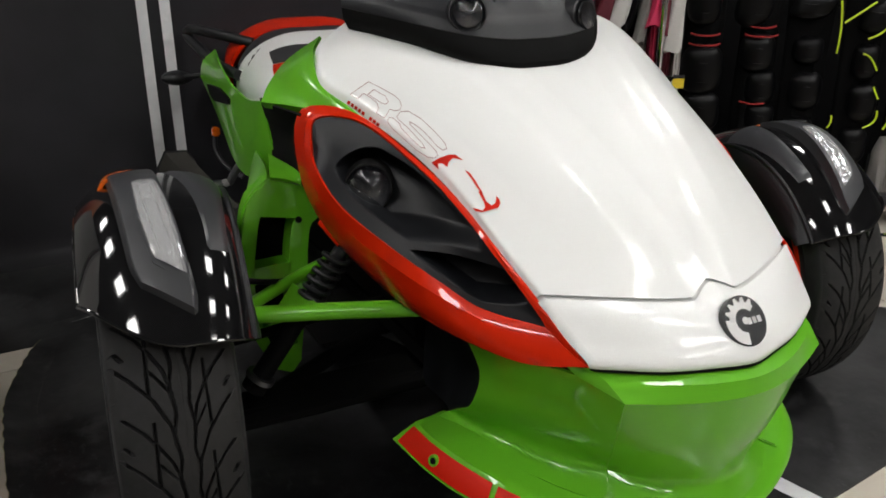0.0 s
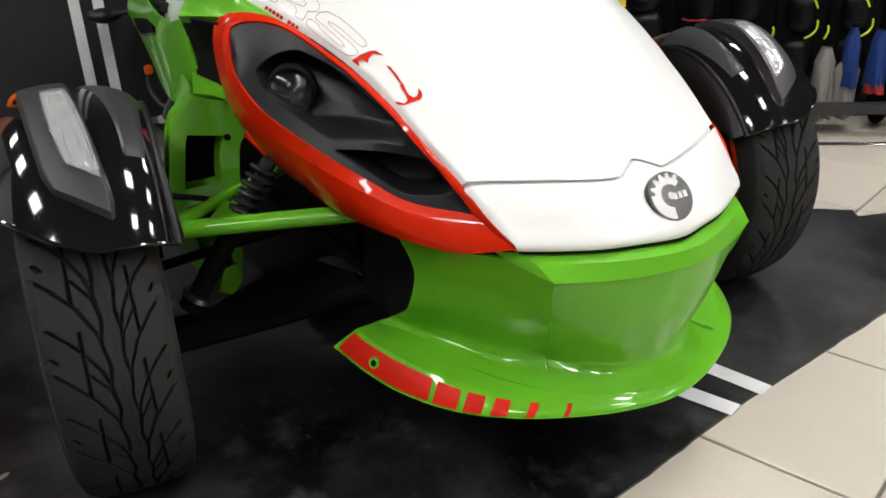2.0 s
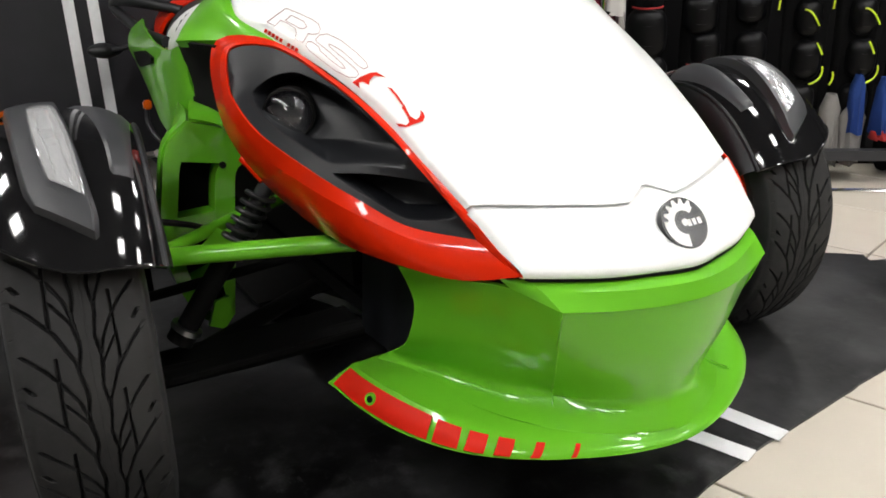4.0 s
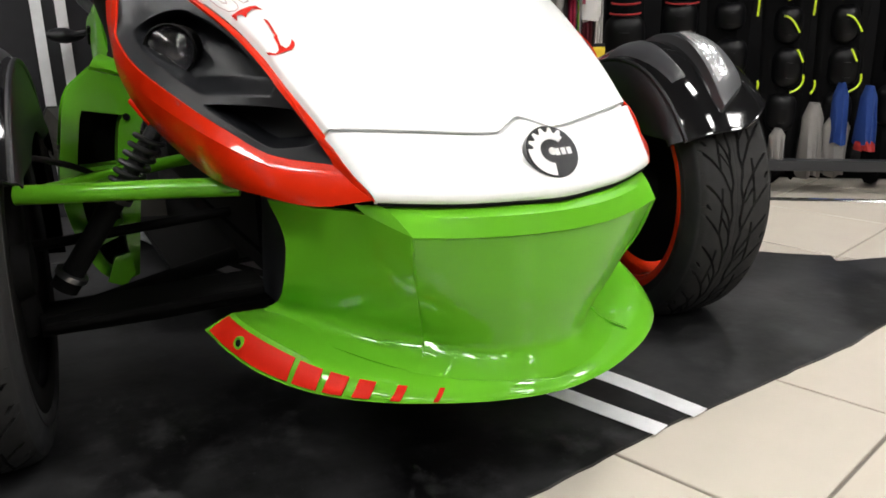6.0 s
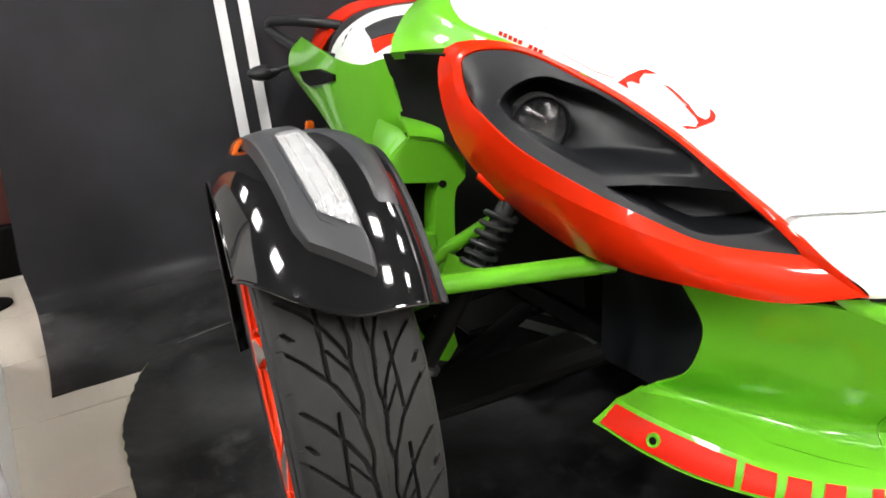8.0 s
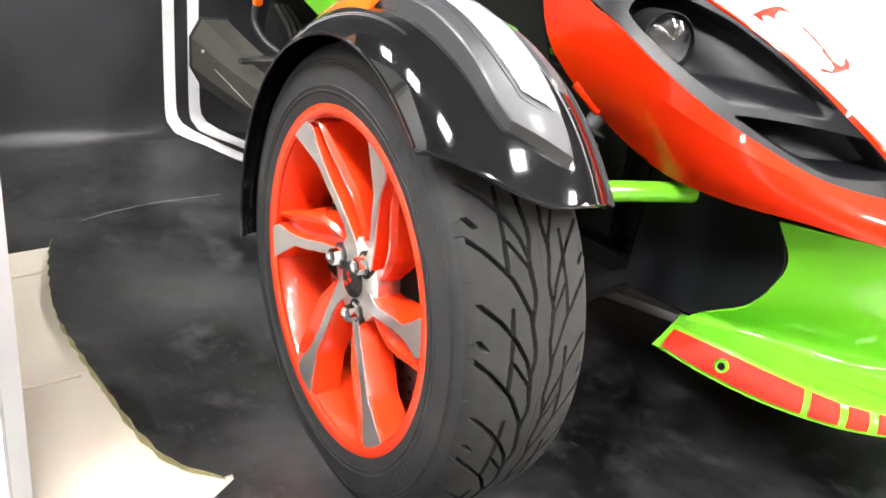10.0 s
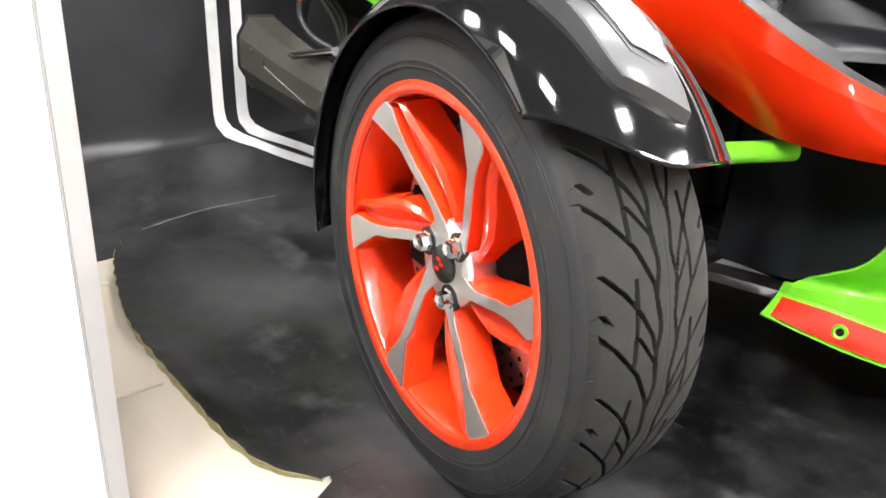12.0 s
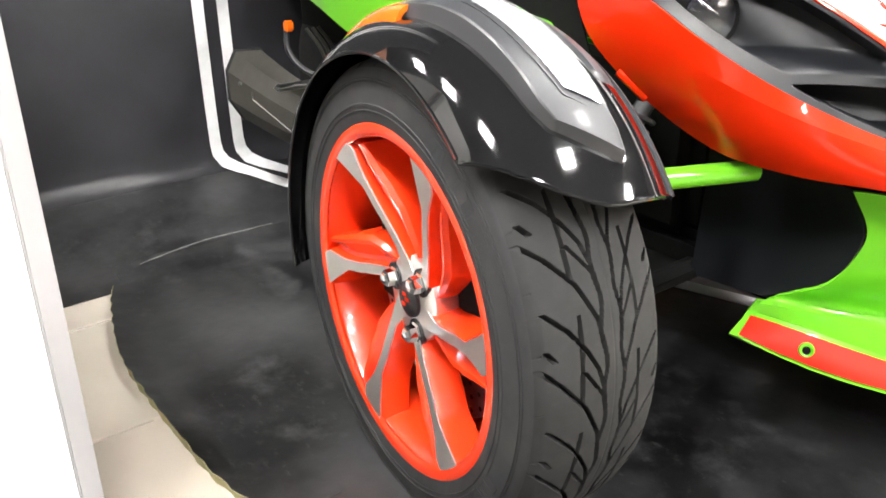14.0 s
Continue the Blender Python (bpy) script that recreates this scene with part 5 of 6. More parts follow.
    tab = [(-0.462, 0.09, 0.205), (-0.435, 0.09, 0.192), (-0.415, 0.09, 0.215), (-0.420, 0.09, 0.252), (-0.445, 0.09, 0.248)]
    part("frame_tab", prism(P(tab), (0, 0.008, 0)), GREEN, roadster, "green frame tab", smooth=False)


suspension(-1)
suspension(1)


# ---- cowl, seat and tail ----
def cowl():
    rows = [
        [(-0.262, 0.140, 0.815), (-0.200, 0.060, 0.795), (-0.120, -0.020, 0.768), (-0.060, -0.040, 0.752), (AX, -0.044, 0.750)],
        [(-0.275, 0.130, 0.835), (-0.215, 0.045, 0.815), (-0.135, -0.045, 0.785), (-0.065, -0.065, 0.768), (AX, -0.070, 0.766)],
        [(-0.275, 0.135, 0.860), (-0.220, 0.050, 0.845), (-0.140, -0.035, 0.815), (-0.065, -0.058, 0.798), (AX, -0.062, 0.796)],
        [(-0.262, 0.160, 0.900), (-0.210, 0.085, 0.895), (-0.130, 0.010, 0.880), (-0.065, -0.018, 0.875), (AX, -0.020, 0.880)],
        [(-0.240, 0.200, 0.930), (-0.195, 0.140, 0.935), (-0.120, 0.090, 0.940), (-0.060, 0.075, 0.945), (AX, 0.070, 0.950)],
    ]
    g = patch(mirrored(rows), 40, 73)
    g[..., 0] -= 0.012 + 0.035 * np.clip((g[..., 0] + 0.2) / 0.45, 0, 1)
    vv = np.linspace(-1, 1, 73)[None, :]
    g[..., 1] -= 0.022 * np.clip(1.15 - np.abs(vv) * 1.25, 0, 1) * np.clip(np.linspace(1.25, -1.0, 40)[:, None], 0, 1)
    uu = np.linspace(0, 1, 40)[:, None]
    dip = np.clip((np.abs(vv) - 0.10) / 0.03, 0, 1) * np.clip((0.30 - np.abs(vv)) / 0.03, 0, 1) * np.clip((uu - 0.42) / 0.06, 0, 1) * np.clip((0.80 - uu) / 0.06, 0, 1)
    g[..., 1] += 0.007 * dip
    step = np.clip((uu - 0.36) / 0.03, 0, 1)
    g[..., 1] += 0.005 * step
    c = part("windscreen_cowl", sheet(g[10:], 0.005), COWL, roadster, "matt black front cowl with twin lamps", angle=25)
    low = g[:11].copy()
    low[..., 1] -= 0.002
    part("lower_band", sheet(low, 0.005), DARK, c, "black lower cowl band", angle=25)
    part("band_groove", tube([p + np.array((0, -0.0015, 0)) for p in g[10, 4:-4:3]], 0.0022, 6), DARK, c)
    for sg in (-1, 1):
        p = Vector((-0.025 + sg * 0.112, -0.036, 0.846 if sg < 0 else 0.832))
        m = Matrix.Translation(p) @ Vector((sg * 0.35, -0.9, 0.15)).to_track_quat("-X", "Z").to_matrix().to_4x4() @ Matrix.Diagonal((0.9, 0.68, 0.68, 1))
        part("lamp_tunnel", lathe([(0.02, 0.0), (0.02, 0.049), (-0.012, 0.047), (-0.014, 0.043), (-0.003, 0.039), (-0.002, 0.0)], 36), PLASTIC, c, m=m)
        part("lamp_bowl", lathe([(-0.006, 0.0), (-0.010, 0.02), (-0.022, 0.034), (-0.018, 0.036), (-0.004, 0.02), (-0.004, 0.0)], 32), INK, c, "dark lamp bowl", m=m)
        ob = part("lamp_glass", lathe([(-0.030, 0.0), (-0.029, 0.018), (-0.024, 0.034), (-0.021, 0.034), (-0.026, 0.016), (-0.027, 0.0)], 32), GLASS, c, m=m)
        ob.visible_shadow = False
        line = [(-0.024 + sg * 0.045, -0.066, 0.775), (-0.024 + sg * 0.055, -0.056, 0.80), (-0.024 + sg * 0.062, -0.041, 0.83), (-0.024 + sg * 0.05, -0.016, 0.88)]
        part("cowl_joint", tube(line, 0.003, 6, smooth_n=12), DARK, c)
    part("cowl_fill", box((-0.22, 0.08, 0.70), (0.18, 0.30, 0.90), 0.05), DARK, c)


cowl()


def flank(side):
    fx = (lambda g: g) if side < 0 else flip
    P = (lambda p: p) if side < 0 else flip_pts
    # green shoulder wing over the intake
    wing = patch([
        [(-0.318, -0.060, 0.676), (-0.360, 0.030, 0.694), (-0.400, 0.115, 0.695), (-0.428, 0.185, 0.691)],
        [(-0.320, -0.050, 0.682), (-0.362, 0.050, 0.706), (-0.390, 0.140, 0.712), (-0.405, 0.225, 0.708)],
        [(-0.324, -0.030, 0.691), (-0.358, 0.070, 0.722), (-0.368, 0.160, 0.745), (-0.360, 0.255, 0.745)],
        [(-0.330, 0.000, 0.701), (-0.352, 0.085, 0.730), (-0.335, 0.165, 0.772), (-0.295, 0.240, 0.790)]], 18, 18)
    w = part("shoulder_wing", sheet(fx(wing), 0.006), GREEN, roadster, "green shoulder wing above the side intake")
    edge_low = patch([[(-0.318, -0.060, 0.676), (-0.360, 0.030, 0.694), (-0.400, 0.115, 0.695), (-0.428, 0.185, 0.691)], [(-0.316, -0.050, 0.668), (-0.355, 0.040, 0.681), (-0.394, 0.120, 0.682), (-0.420, 0.190, 0.679)]], 4, 18)
    part("wing_edge", sheet(fx(edge_low), 0.004), GREEN, w)
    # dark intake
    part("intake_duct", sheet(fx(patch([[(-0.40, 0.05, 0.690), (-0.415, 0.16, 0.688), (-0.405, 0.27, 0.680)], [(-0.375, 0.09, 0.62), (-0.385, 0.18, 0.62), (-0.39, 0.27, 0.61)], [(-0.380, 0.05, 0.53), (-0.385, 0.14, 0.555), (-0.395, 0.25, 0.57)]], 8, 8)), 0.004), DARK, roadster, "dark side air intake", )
    # green side panel from the intake to the tail
    lower = part("side_panel", sheet(fx(patch([
        [(-0.400, 0.262, 0.672), (-0.398, 0.262, 0.610), (-0.392, 0.230, 0.570), (-0.372, 0.150, 0.560)],
        [(-0.402, 0.300, 0.668), (-0.404, 0.300, 0.610), (-0.402, 0.300, 0.570), (-0.392, 0.260, 0.545)],
        [(-0.395, 0.420, 0.650), (-0.400, 0.420, 0.590), (-0.402, 0.420, 0.535), (-0.400, 0.420, 0.485)],
        [(-0.380, 0.620, 0.650), (-0.388, 0.620, 0.590), (-0.388, 0.620, 0.530), (-0.385, 0.620, 0.470)],
        [(-0.350, 0.850, 0.665), (-0.365, 0.850, 0.620), (-0.368, 0.850, 0.570), (-0.362, 0.850, 0.520)],
        [(-0.310, 1.060, 0.670), (-0.345, 1.060, 0.640), (-0.355, 1.060, 0.600), (-0.345, 1.060, 0.570)]], 26, 16)), 0.005), GREEN, roadster, "green tail side panel with dark vent")
    vent = [(-0.368, 0.930, 0.600), (-0.381, 0.740, 0.620), (-0.393, 0.600, 0.619), (-0.394, 0.600, 0.607), (-0.376, 0.830, 0.574), (-0.369, 0.905, 0.578)]
    part("side_vent", prism(P(vent), (0.012 * (1 if side < 0 else -1), 0, 0)), DARK, lower, "dark vent opening", smooth=False)
    # grab handle
    gh = part("grab_handle", tube(P([(-0.215, 1.02, 0.685), (-0.29, 1.08, 0.705), (-0.345, 1.20, 0.710), (-0.35, 1.22, 0.695), (-0.335, 1.15, 0.665), (-0.315, 1.02, 0.635), (-0.290, 0.90, 0.620)]), 0.014, 10, smooth_n=40), PLASTIC, roadster, "black passenger grab handle")
    pod_mid, leaf = P([(-0.402, 1.135, 0.588)])[0], bmesh.new()
    bmesh.ops.create_uvsphere(leaf, u_segments=20, v_segments=10, radius=1.0)
    for v in leaf.verts:
        slim = 1.0 - 0.45 * max(0.0, -v.co.x * side)
        v.co = Vector((pod_mid[0] + v.co.x * 0.050, pod_mid[1] + v.co.y * 0.030 * slim - 0.020 * v.co.x * side, pod_mid[2] + v.co.z * 0.021 * slim + 0.004 * v.co.x * side))
    part("turn_signal", leaf, PLASTIC, gh, "black rear turn signal pod")
    part("signal_stalk", tube(P([(-0.33, 1.08, 0.60), (-0.39, 1.125, 0.590)]), 0.007, 8), PLASTIC, gh)


flank(-1)
flank(1)
SEAT = [
    [(-0.215, 0.44, 0.560), (-0.205, 0.44, 0.620), (-0.12, 0.44, 0.650), (AX, 0.44, 0.655)],
    [(-0.225, 0.56, 0.560), (-0.215, 0.56, 0.630), (-0.13, 0.56, 0.660), (AX, 0.56, 0.665)],
    [(-0.250, 0.74, 0.560), (-0.235, 0.74, 0.640), (-0.14, 0.74, 0.675), (AX, 0.74, 0.680)],
]
for row in SEAT:
    row[:] = [(x, y, z - 0.022) for x, y, z in row]
part("rider_seat", sheet(patch(mirrored(SEAT), 14, 33), 0.01), SEATB, roadster, "black rider seat")
REAR_A = [[(-0.272, 0.70, 0.520), (-0.262, 0.70, 0.600), (-0.175, 0.70, 0.672), (AX, 0.70, 0.690)], [(-0.285, 0.82, 0.530), (-0.270, 0.82, 0.640), (-0.180, 0.82, 0.712), (AX, 0.82, 0.722)], [(-0.285, 0.93, 0.550), (-0.268, 0.93, 0.660), (-0.175, 0.93, 0.722), (AX, 0.93, 0.732)]]
for row in REAR_A:
    row[:] = [(x, y, z - 0.022) for x, y, z in row]
white_grid = patch(mirrored(REAR_A), 12, 33)
white_band = part("white_seat_band", sheet(white_grid, 0.01), SEATW, roadster, "white vinyl seat band")


def band_patch(name, quad, material, label):
    """A flush inset on the seat's band, from four corners on its grid."""
    n = normals(white_grid)
    for far in (False, True):
        g = np.zeros((6, 6, 3))
        for i in range(6):
            for j in range(6):
                p, q = i / 5, j / 5
                a, b = (sum(w * c[k] for w, c in zip(((1 - p) * (1 - q), (1 - p) * q, p * (1 - q), p * q), quad)) for k in (0, 1))
                b = 32 - b if far else b
                ia, ib = int(min(a, 10)), int(min(b, 31))
                fa, fb = a - ia, b - ib
                pos = (1 - fa) * ((1 - fb) * white_grid[ia, ib] + fb * white_grid[ia, ib + 1]) + fa * ((1 - fb) * white_grid[ia + 1, ib] + fb * white_grid[ia + 1, ib + 1])
                g[i, j] = pos + n[ia, ib] * 0.0125 * (1 if n[ia, ib][2] > 0 else -1)
        part(name, sheet(g, 0.001), material, white_band, label)


band_patch("black_inset", ((6.6, 8.0), (4.2, 12.4), (4.0, 7.3), (0.8, 10.2)), SEATB, "black vinyl inset")
band_patch("red_inset", ((3.9, 7.2), (0.8, 10.1), (1.9, 6.2), (0.3, 8.4)), RED, "orange-red inset")
REAR_B = [[(-0.280, 0.925, 0.555), (-0.264, 0.925, 0.654), (-0.172, 0.925, 0.716), (AX, 0.925, 0.726)], [(-0.272, 1.03, 0.570), (-0.255, 1.03, 0.662), (-0.165, 1.03, 0.718), (AX, 1.03, 0.726)]]
for row in REAR_B:
    row[:] = [(x, y - (0.05 if z < 0.68 else 0.0), z - 0.016) for x, y, z in row]
part("black_seat_band", sheet(patch(mirrored(REAR_B), 8, 33), 0.01), SEATB, roadster, "black vinyl seat band")
REAR_C = [[(-0.278, 1.025, 0.580), (-0.262, 1.025, 0.670), (-0.170, 1.025, 0.726), (AX, 1.025, 0.734)], [(-0.265, 1.12, 0.610), (-0.248, 1.12, 0.690), (-0.155, 1.12, 0.742), (AX, 1.12, 0.750)], [(-0.19, 1.22, 0.640), (-0.18, 1.22, 0.675), (-0.11, 1.22, 0.705), (AX, 1.22, 0.712)]]
for row in REAR_C:
    row[:] = [(x, y, z - 0.022) for x, y, z in row]
part("red_tail_pad", sheet(patch(mirrored(REAR_C), 12, 33), 0.01), RED, roadster, "orange-red tail pad")
part("tail_core", box((-0.26, 0.5, 0.40), (0.13, 1.14, 0.56), 0.04), DARK, roadster, "black tail structure")
# silencer on one side
AMB = (-0.337, 1.025, 0.450)
M = np.array([(-0.30, 0.66, 0.200), (-0.375, 0.81, 0.255), (-0.425, 0.92, 0.300), (-0.455, 1.00, 0.336)])


def silencer():
    shape = ((-1, -0.40), (-1, 0.45), (-0.55, 1), (0.6, 1), (1, 0.6), (1, -0.6), (0.5, -1), (-0.45, -1))
    secs = []
    for (x, y, z), w, h in zip(spl(M, 12), np.linspace(0.032, 0.046, 12), np.linspace(0.044, 0.076, 12)):
        secs.append([(x + w * a, y - 0.30 * w * a, z + h * b) for a, b in shape])
    bm = bmesh.new()
    vs = [[bm.verts.new(p) for p in s] for s in secs]
    for a, b in zip(vs, vs[1:]):
        for j in range(8):
            bm.faces.new((a[j], a[(j + 1) % 8], b[(j + 1) % 8], b[j]))
    bm.faces.new(vs[0][::-1])
    bm.faces.new(vs[-1])
    s = part("silencer", bm, MUFF, roadster, "angular bronze-grey exhaust silencer", angle=20)
    e = [np.array(p) for p in secs[-1]]
    part("end_cap", tube([p + (0, 0.004, 0) for p in e] + [e[0] + (0, 0.004, 0)], 0.0045, 6), PLASTIC, s)
    side = [np.array(q[0]) * 0.5 + np.array(q[1]) * 0.5 for q in secs]
    crease = [side[9] + (-0.001, 0, 0.020), side[9] + (-0.001, 0, 0.004), side[7] + (-0.001, 0, -0.012), side[6] + (-0.001, 0, -0.022)]
    part("pressed_crease", tube(crease, 0.0024, 6), MUFF, s)
    part("rivet", tube([side[10] + (-0.003, 0, 0.022), side[10] + (0.002, 0, 0.022)], 0.004, 10), STEEL, s, "steel rivet")
    part("joint_band", tube([(np.array(p) - np.array(M[1])) * 1.03 + np.array(M[1]) for p in secs[4]] + [(np.array(secs[4][0]) - np.array(M[1])) * 1.03 + np.array(M[1])], 0.003, 6), PLASTIC, s)
    bulge = [(-0.335, 0.735, 0.222), (-0.352, 0.770, 0.236), (-0.366, 0.797, 0.246), (-0.380, 0.826, 0.258)]
    part("inlet_cone", tube(bulge, 0.052, 14, smooth_n=8, r_end=0.060), MUFF, s, "rounded silencer inlet")
    part("hanger", prism([(-0.43, 0.86, 0.205), (-0.40, 0.84, 0.195), (-0.36, 0.82, 0.200), (-0.36, 0.82, 0.235), (-0.42, 0.86, 0.235)], (0.0, 0.02, 0.0)), PLASTIC, s, smooth=False)


silencer()
part("rear_tyre", lathe([(-0.10, 0.20), (-0.112, 0.24), (-0.105, 0.27), (-0.06, 0.281), (0.06, 0.281), (0.105, 0.27), (0.112, 0.24), (0.10, 0.20)], 72), RUBBER, roadster, "black rear tyre", m=Matrix.Translation((-0.085, 1.0, 0.281)))
foot = part("foot_peg", box((-0.470, 0.838, 0.348), (-0.355, 0.862, 0.362), 0.006), STEEL, roadster, "folded metal foot peg")
part("peg_bracket", tube([(-0.33, 0.72, 0.46), (-0.345, 0.79, 0.40), (-0.352, 0.845, 0.355)], 0.010, 8, smooth_n=10), STEEL, foot)
part("peg_pivot", tube([(-0.364, 0.835, 0.358), (-0.344, 0.865, 0.358)], 0.011, 12), CHROME, foot)
part("amber_reflector", box((AMB[0] - 0.011, AMB[1] - 0.008, AMB[2] - 0.012), (AMB[0] + 0.011, AMB[1] + 0.008, AMB[2] + 0.014), 0.004), AMBER, roadster, "small amber reflector")
arm = part("curved_arm", tube([(AMB[0], AMB[1] + 0.01, AMB[2] - 0.008), (AMB[0] - 0.004, AMB[1] + 0.005, AMB[2] - 0.05), (AMB[0] + 0.012, AMB[1] - 0.02, AMB[2] - 0.09), (AMB[0] + 0.05, AMB[1] - 0.06, AMB[2] - 0.12)], 0.007, 8, smooth_n=16), SATIN, roadster, "dark curved support arm")
for k in range(3):
    o = 0.016 * k
    part("support_rib", tube([(AMB[0] + 0.035 + o, AMB[1] - 0.02, AMB[2] - 0.005), (AMB[0] + 0.060 + o, AMB[1] - 0.04, AMB[2] - 0.055), (AMB[0] + 0.066 + o * 0.3, AMB[1] - 0.06, AMB[2] - 0.11)], 0.004, 8, smooth_n=10), MUFF, arm)


# ---- clothing racks beyond the vehicle ----
RA, RD = np.array((1.62, 0.457)), np.array((0.79, -0.614))
RN = np.array((0.614, 0.79))


def along(s, d, z):
    p = RA + RD * s + RN * d
    return (p[0], p[1], z)


bm = bmesh.new()
prism([along(-1.6, 0.40, 0.0), along(1.6, 0.40, 0.0), along(1.6, 0.95, 0.0), along(-1.6, 0.95, 0.0)], (0, 0, 0.06), bm)
base = tagged(part("rack_plinth", bm, DARK, smooth=False), "low black display plinth with a metal edge", "plinth")
part("metal_edge", tube([along(-1.6, 0.005, 0.006), along(1.6, 0.005, 0.006)], 0.009, 8), CHROME, base, "bright metal edge strip")
tagged(part("wall_shop", prism([along(-2.2, 1.0, 0.0), along(2.4, 1.0, 0.0), along(2.4, 1.1, 0.0), along(-2.2, 1.1, 0.0)], (0, 0, 2.8)), BLACKWALL, smooth=False), "dark shop wall behind the clothing", "wall", kind="structure")


def rack():
    r = tagged(new("clothes_rack"), "steel rolling clothes rack with low rail and castors", "clothes rack")
    r.location = along(0, 0.12, 0)
    o = np.array(r.location)
    put = lambda s, d, z: np.array(along(s, d, z)) - o
    for s in (-0.655, 0.72):
        part("upright", tube([put(s, 0.12, 0.06), put(s, 0.12, 1.55)], 0.012, 10), CHROME, r, "chrome upright")
        part("castor", tube([put(s - 0.012, 0.12, 0.03), put(s + 0.012, 0.12, 0.03)], 0.028, 14), PLASTIC, r, "dark castor wheel")
        part("foot_bar", tube([put(s, -0.02, 0.075), put(s, 0.12, 0.085), put(s, 0.34, 0.075)], 0.010, 8), STEEL, r)
    for z, rr in ((1.52, 0.012),):
        part("rail", tube([put(-0.9, 0.12, z), put(1.4, 0.12, z)], rr, 10), STEEL, r)
    part("low_beam", prism([put(-0.9, 0.10, 0.085), put(1.4, 0.10, 0.085), put(1.4, 0.14, 0.085), put(-0.9, 0.14, 0.085)], (0, 0, 0.035)), SATIN, r, "grey low beam", smooth=False)
    return r


rack()


def garment(name, s, d, top, length, width, material, label, turn=0.0, seed=0):
    """A hanging garment: a closed shell with folds."""
    rnd = random.Random(seed)
    o = Vector(along(s, d, top))
    n = 26
    ph = rnd.uniform(0, 6)
    rows = []
    for i in range(16):
        u = i / 15
        w = width * (0.40 + 0.60 * min(1, u * 5)) * (0.92 + 0.12 * math.sin(u * 3 + ph))
        t = 0.022 + 0.02 * u
        ring_ = []
        for k in range(n):
            a = 2 * math.pi * k / n
            fold = 1 + 0.30 * u * math.sin(a * 5 + ph + u * 2)
            ring_.append((w / 2 * math.cos(a) * (1 + 0.05 * math.sin(7 * u + ph)), t * math.sin(a) * fold + 0.012 * math.sin(8 * math.cos(a) + ph) * u, -u * length * (1 + 0.03 * math.sin(3 * a + ph))))
        rows.append(ring_)
    bm = bmesh.new()
    sheet(np.array(rows), 0.003, bm, loop=True)
    ob = part(name, bm, material, None, m=Matrix.Translation(o) @ Matrix.Rotation(math.atan2(RD[1], RD[0]) + turn, 4, "Z"))
    return tagged(ob, label, "garment", group="clothes on the rack")


PIPING = (((-0.018, 0.009), (0.009, -0.005), (0.034, -0.045)), ((0.024, -0.10), (0.035, -0.12), (0.045, -0.14)), ((0.050, -0.18), (0.046, -0.217), (0.013, -0.24)), ((0.040, 0.127), (0.021, 0.086), (-0.024, 0.059)), ((-0.006, 0.177), (-0.060, 0.136), (-0.095, 0.109)), ((-0.115, 0.18), (-0.105, 0.009)), ((-0.095, -0.20), (-0.103, -0.245)))


def armour(s, d, top, trim, seed, label, pads, bands=()):
    """A black padded protector suit: pads are (height, length, half width, shift, tilt), bands (height, half width)."""
    ob = garment("protector_suit", s, d, top, 0.98, 0.16, CLOTHK, label, 0.0, seed)
    rnd = random.Random(seed)
    for zc, h, w, dx, tilt in pads:
        rows = []
        for v in 0.5 - 0.5 * np.cos(np.linspace(0, math.pi, 17)):
            e = abs(2 * v - 1)
            half = w * 1.12 * (1 - 0.95 * e ** 4) ** 0.5
            bulge = 0.036 * (1 - e ** 4) ** 0.5
            z = zc - top + h * 1.12 * (0.5 - v)
            rows.append([(dx + tilt * (1 - 2 * v) + half * math.sin(a), -0.030 - bulge * math.cos(a * 1.05), z - 0.006 * math.cos(a)) for a in np.linspace(-1.45, 1.45, 17)])
        part("shell", sheet(np.array(rows), 0.004), GUARD, ob, "dark hard armour shell")
        for q in (-0.22, 0.20):
            rib = [(dx - tilt * q * 2 + w * 0.72 * math.sin(a), -0.030 - 0.036 * math.cos(a), zc - top + h * q - 0.010 * math.cos(a)) for a in np.linspace(-1.0, 1.0, 10)]
            part("shell_rib", tube(rib, 0.0016, 6), GUARD, ob)
    for zc, w in bands:
        e = [(w * math.sin(a), -0.036 - 0.028 * math.cos(a), zc - top - 0.008 * math.cos(a)) for a in np.linspace(-1.3, 1.3, 14)]
        part("trim", tube(e, 0.0036, 6), trim, ob, "red edge trim")
    if trim is NEON:
        for line in PIPING:
            sway = rnd.uniform(-0.008, 0.008)
            a, c, b = (np.array(p) for p in (line if len(line) == 3 else (line[0], np.mean(line, 0) + (0.006, 0), line[1])))
            bend = 2 * c - (a + b) / 2
            arc = [(1 - u) ** 2 * a + 2 * u * (1 - u) * bend + u * u * b for u in np.linspace(0, 1, 12)]
            part("trim", tube([(x + sway, -0.072, 0.578 - top + z) for x, z in arc], 0.0036, 6), trim, ob, "neon yellow piping")
    return ob


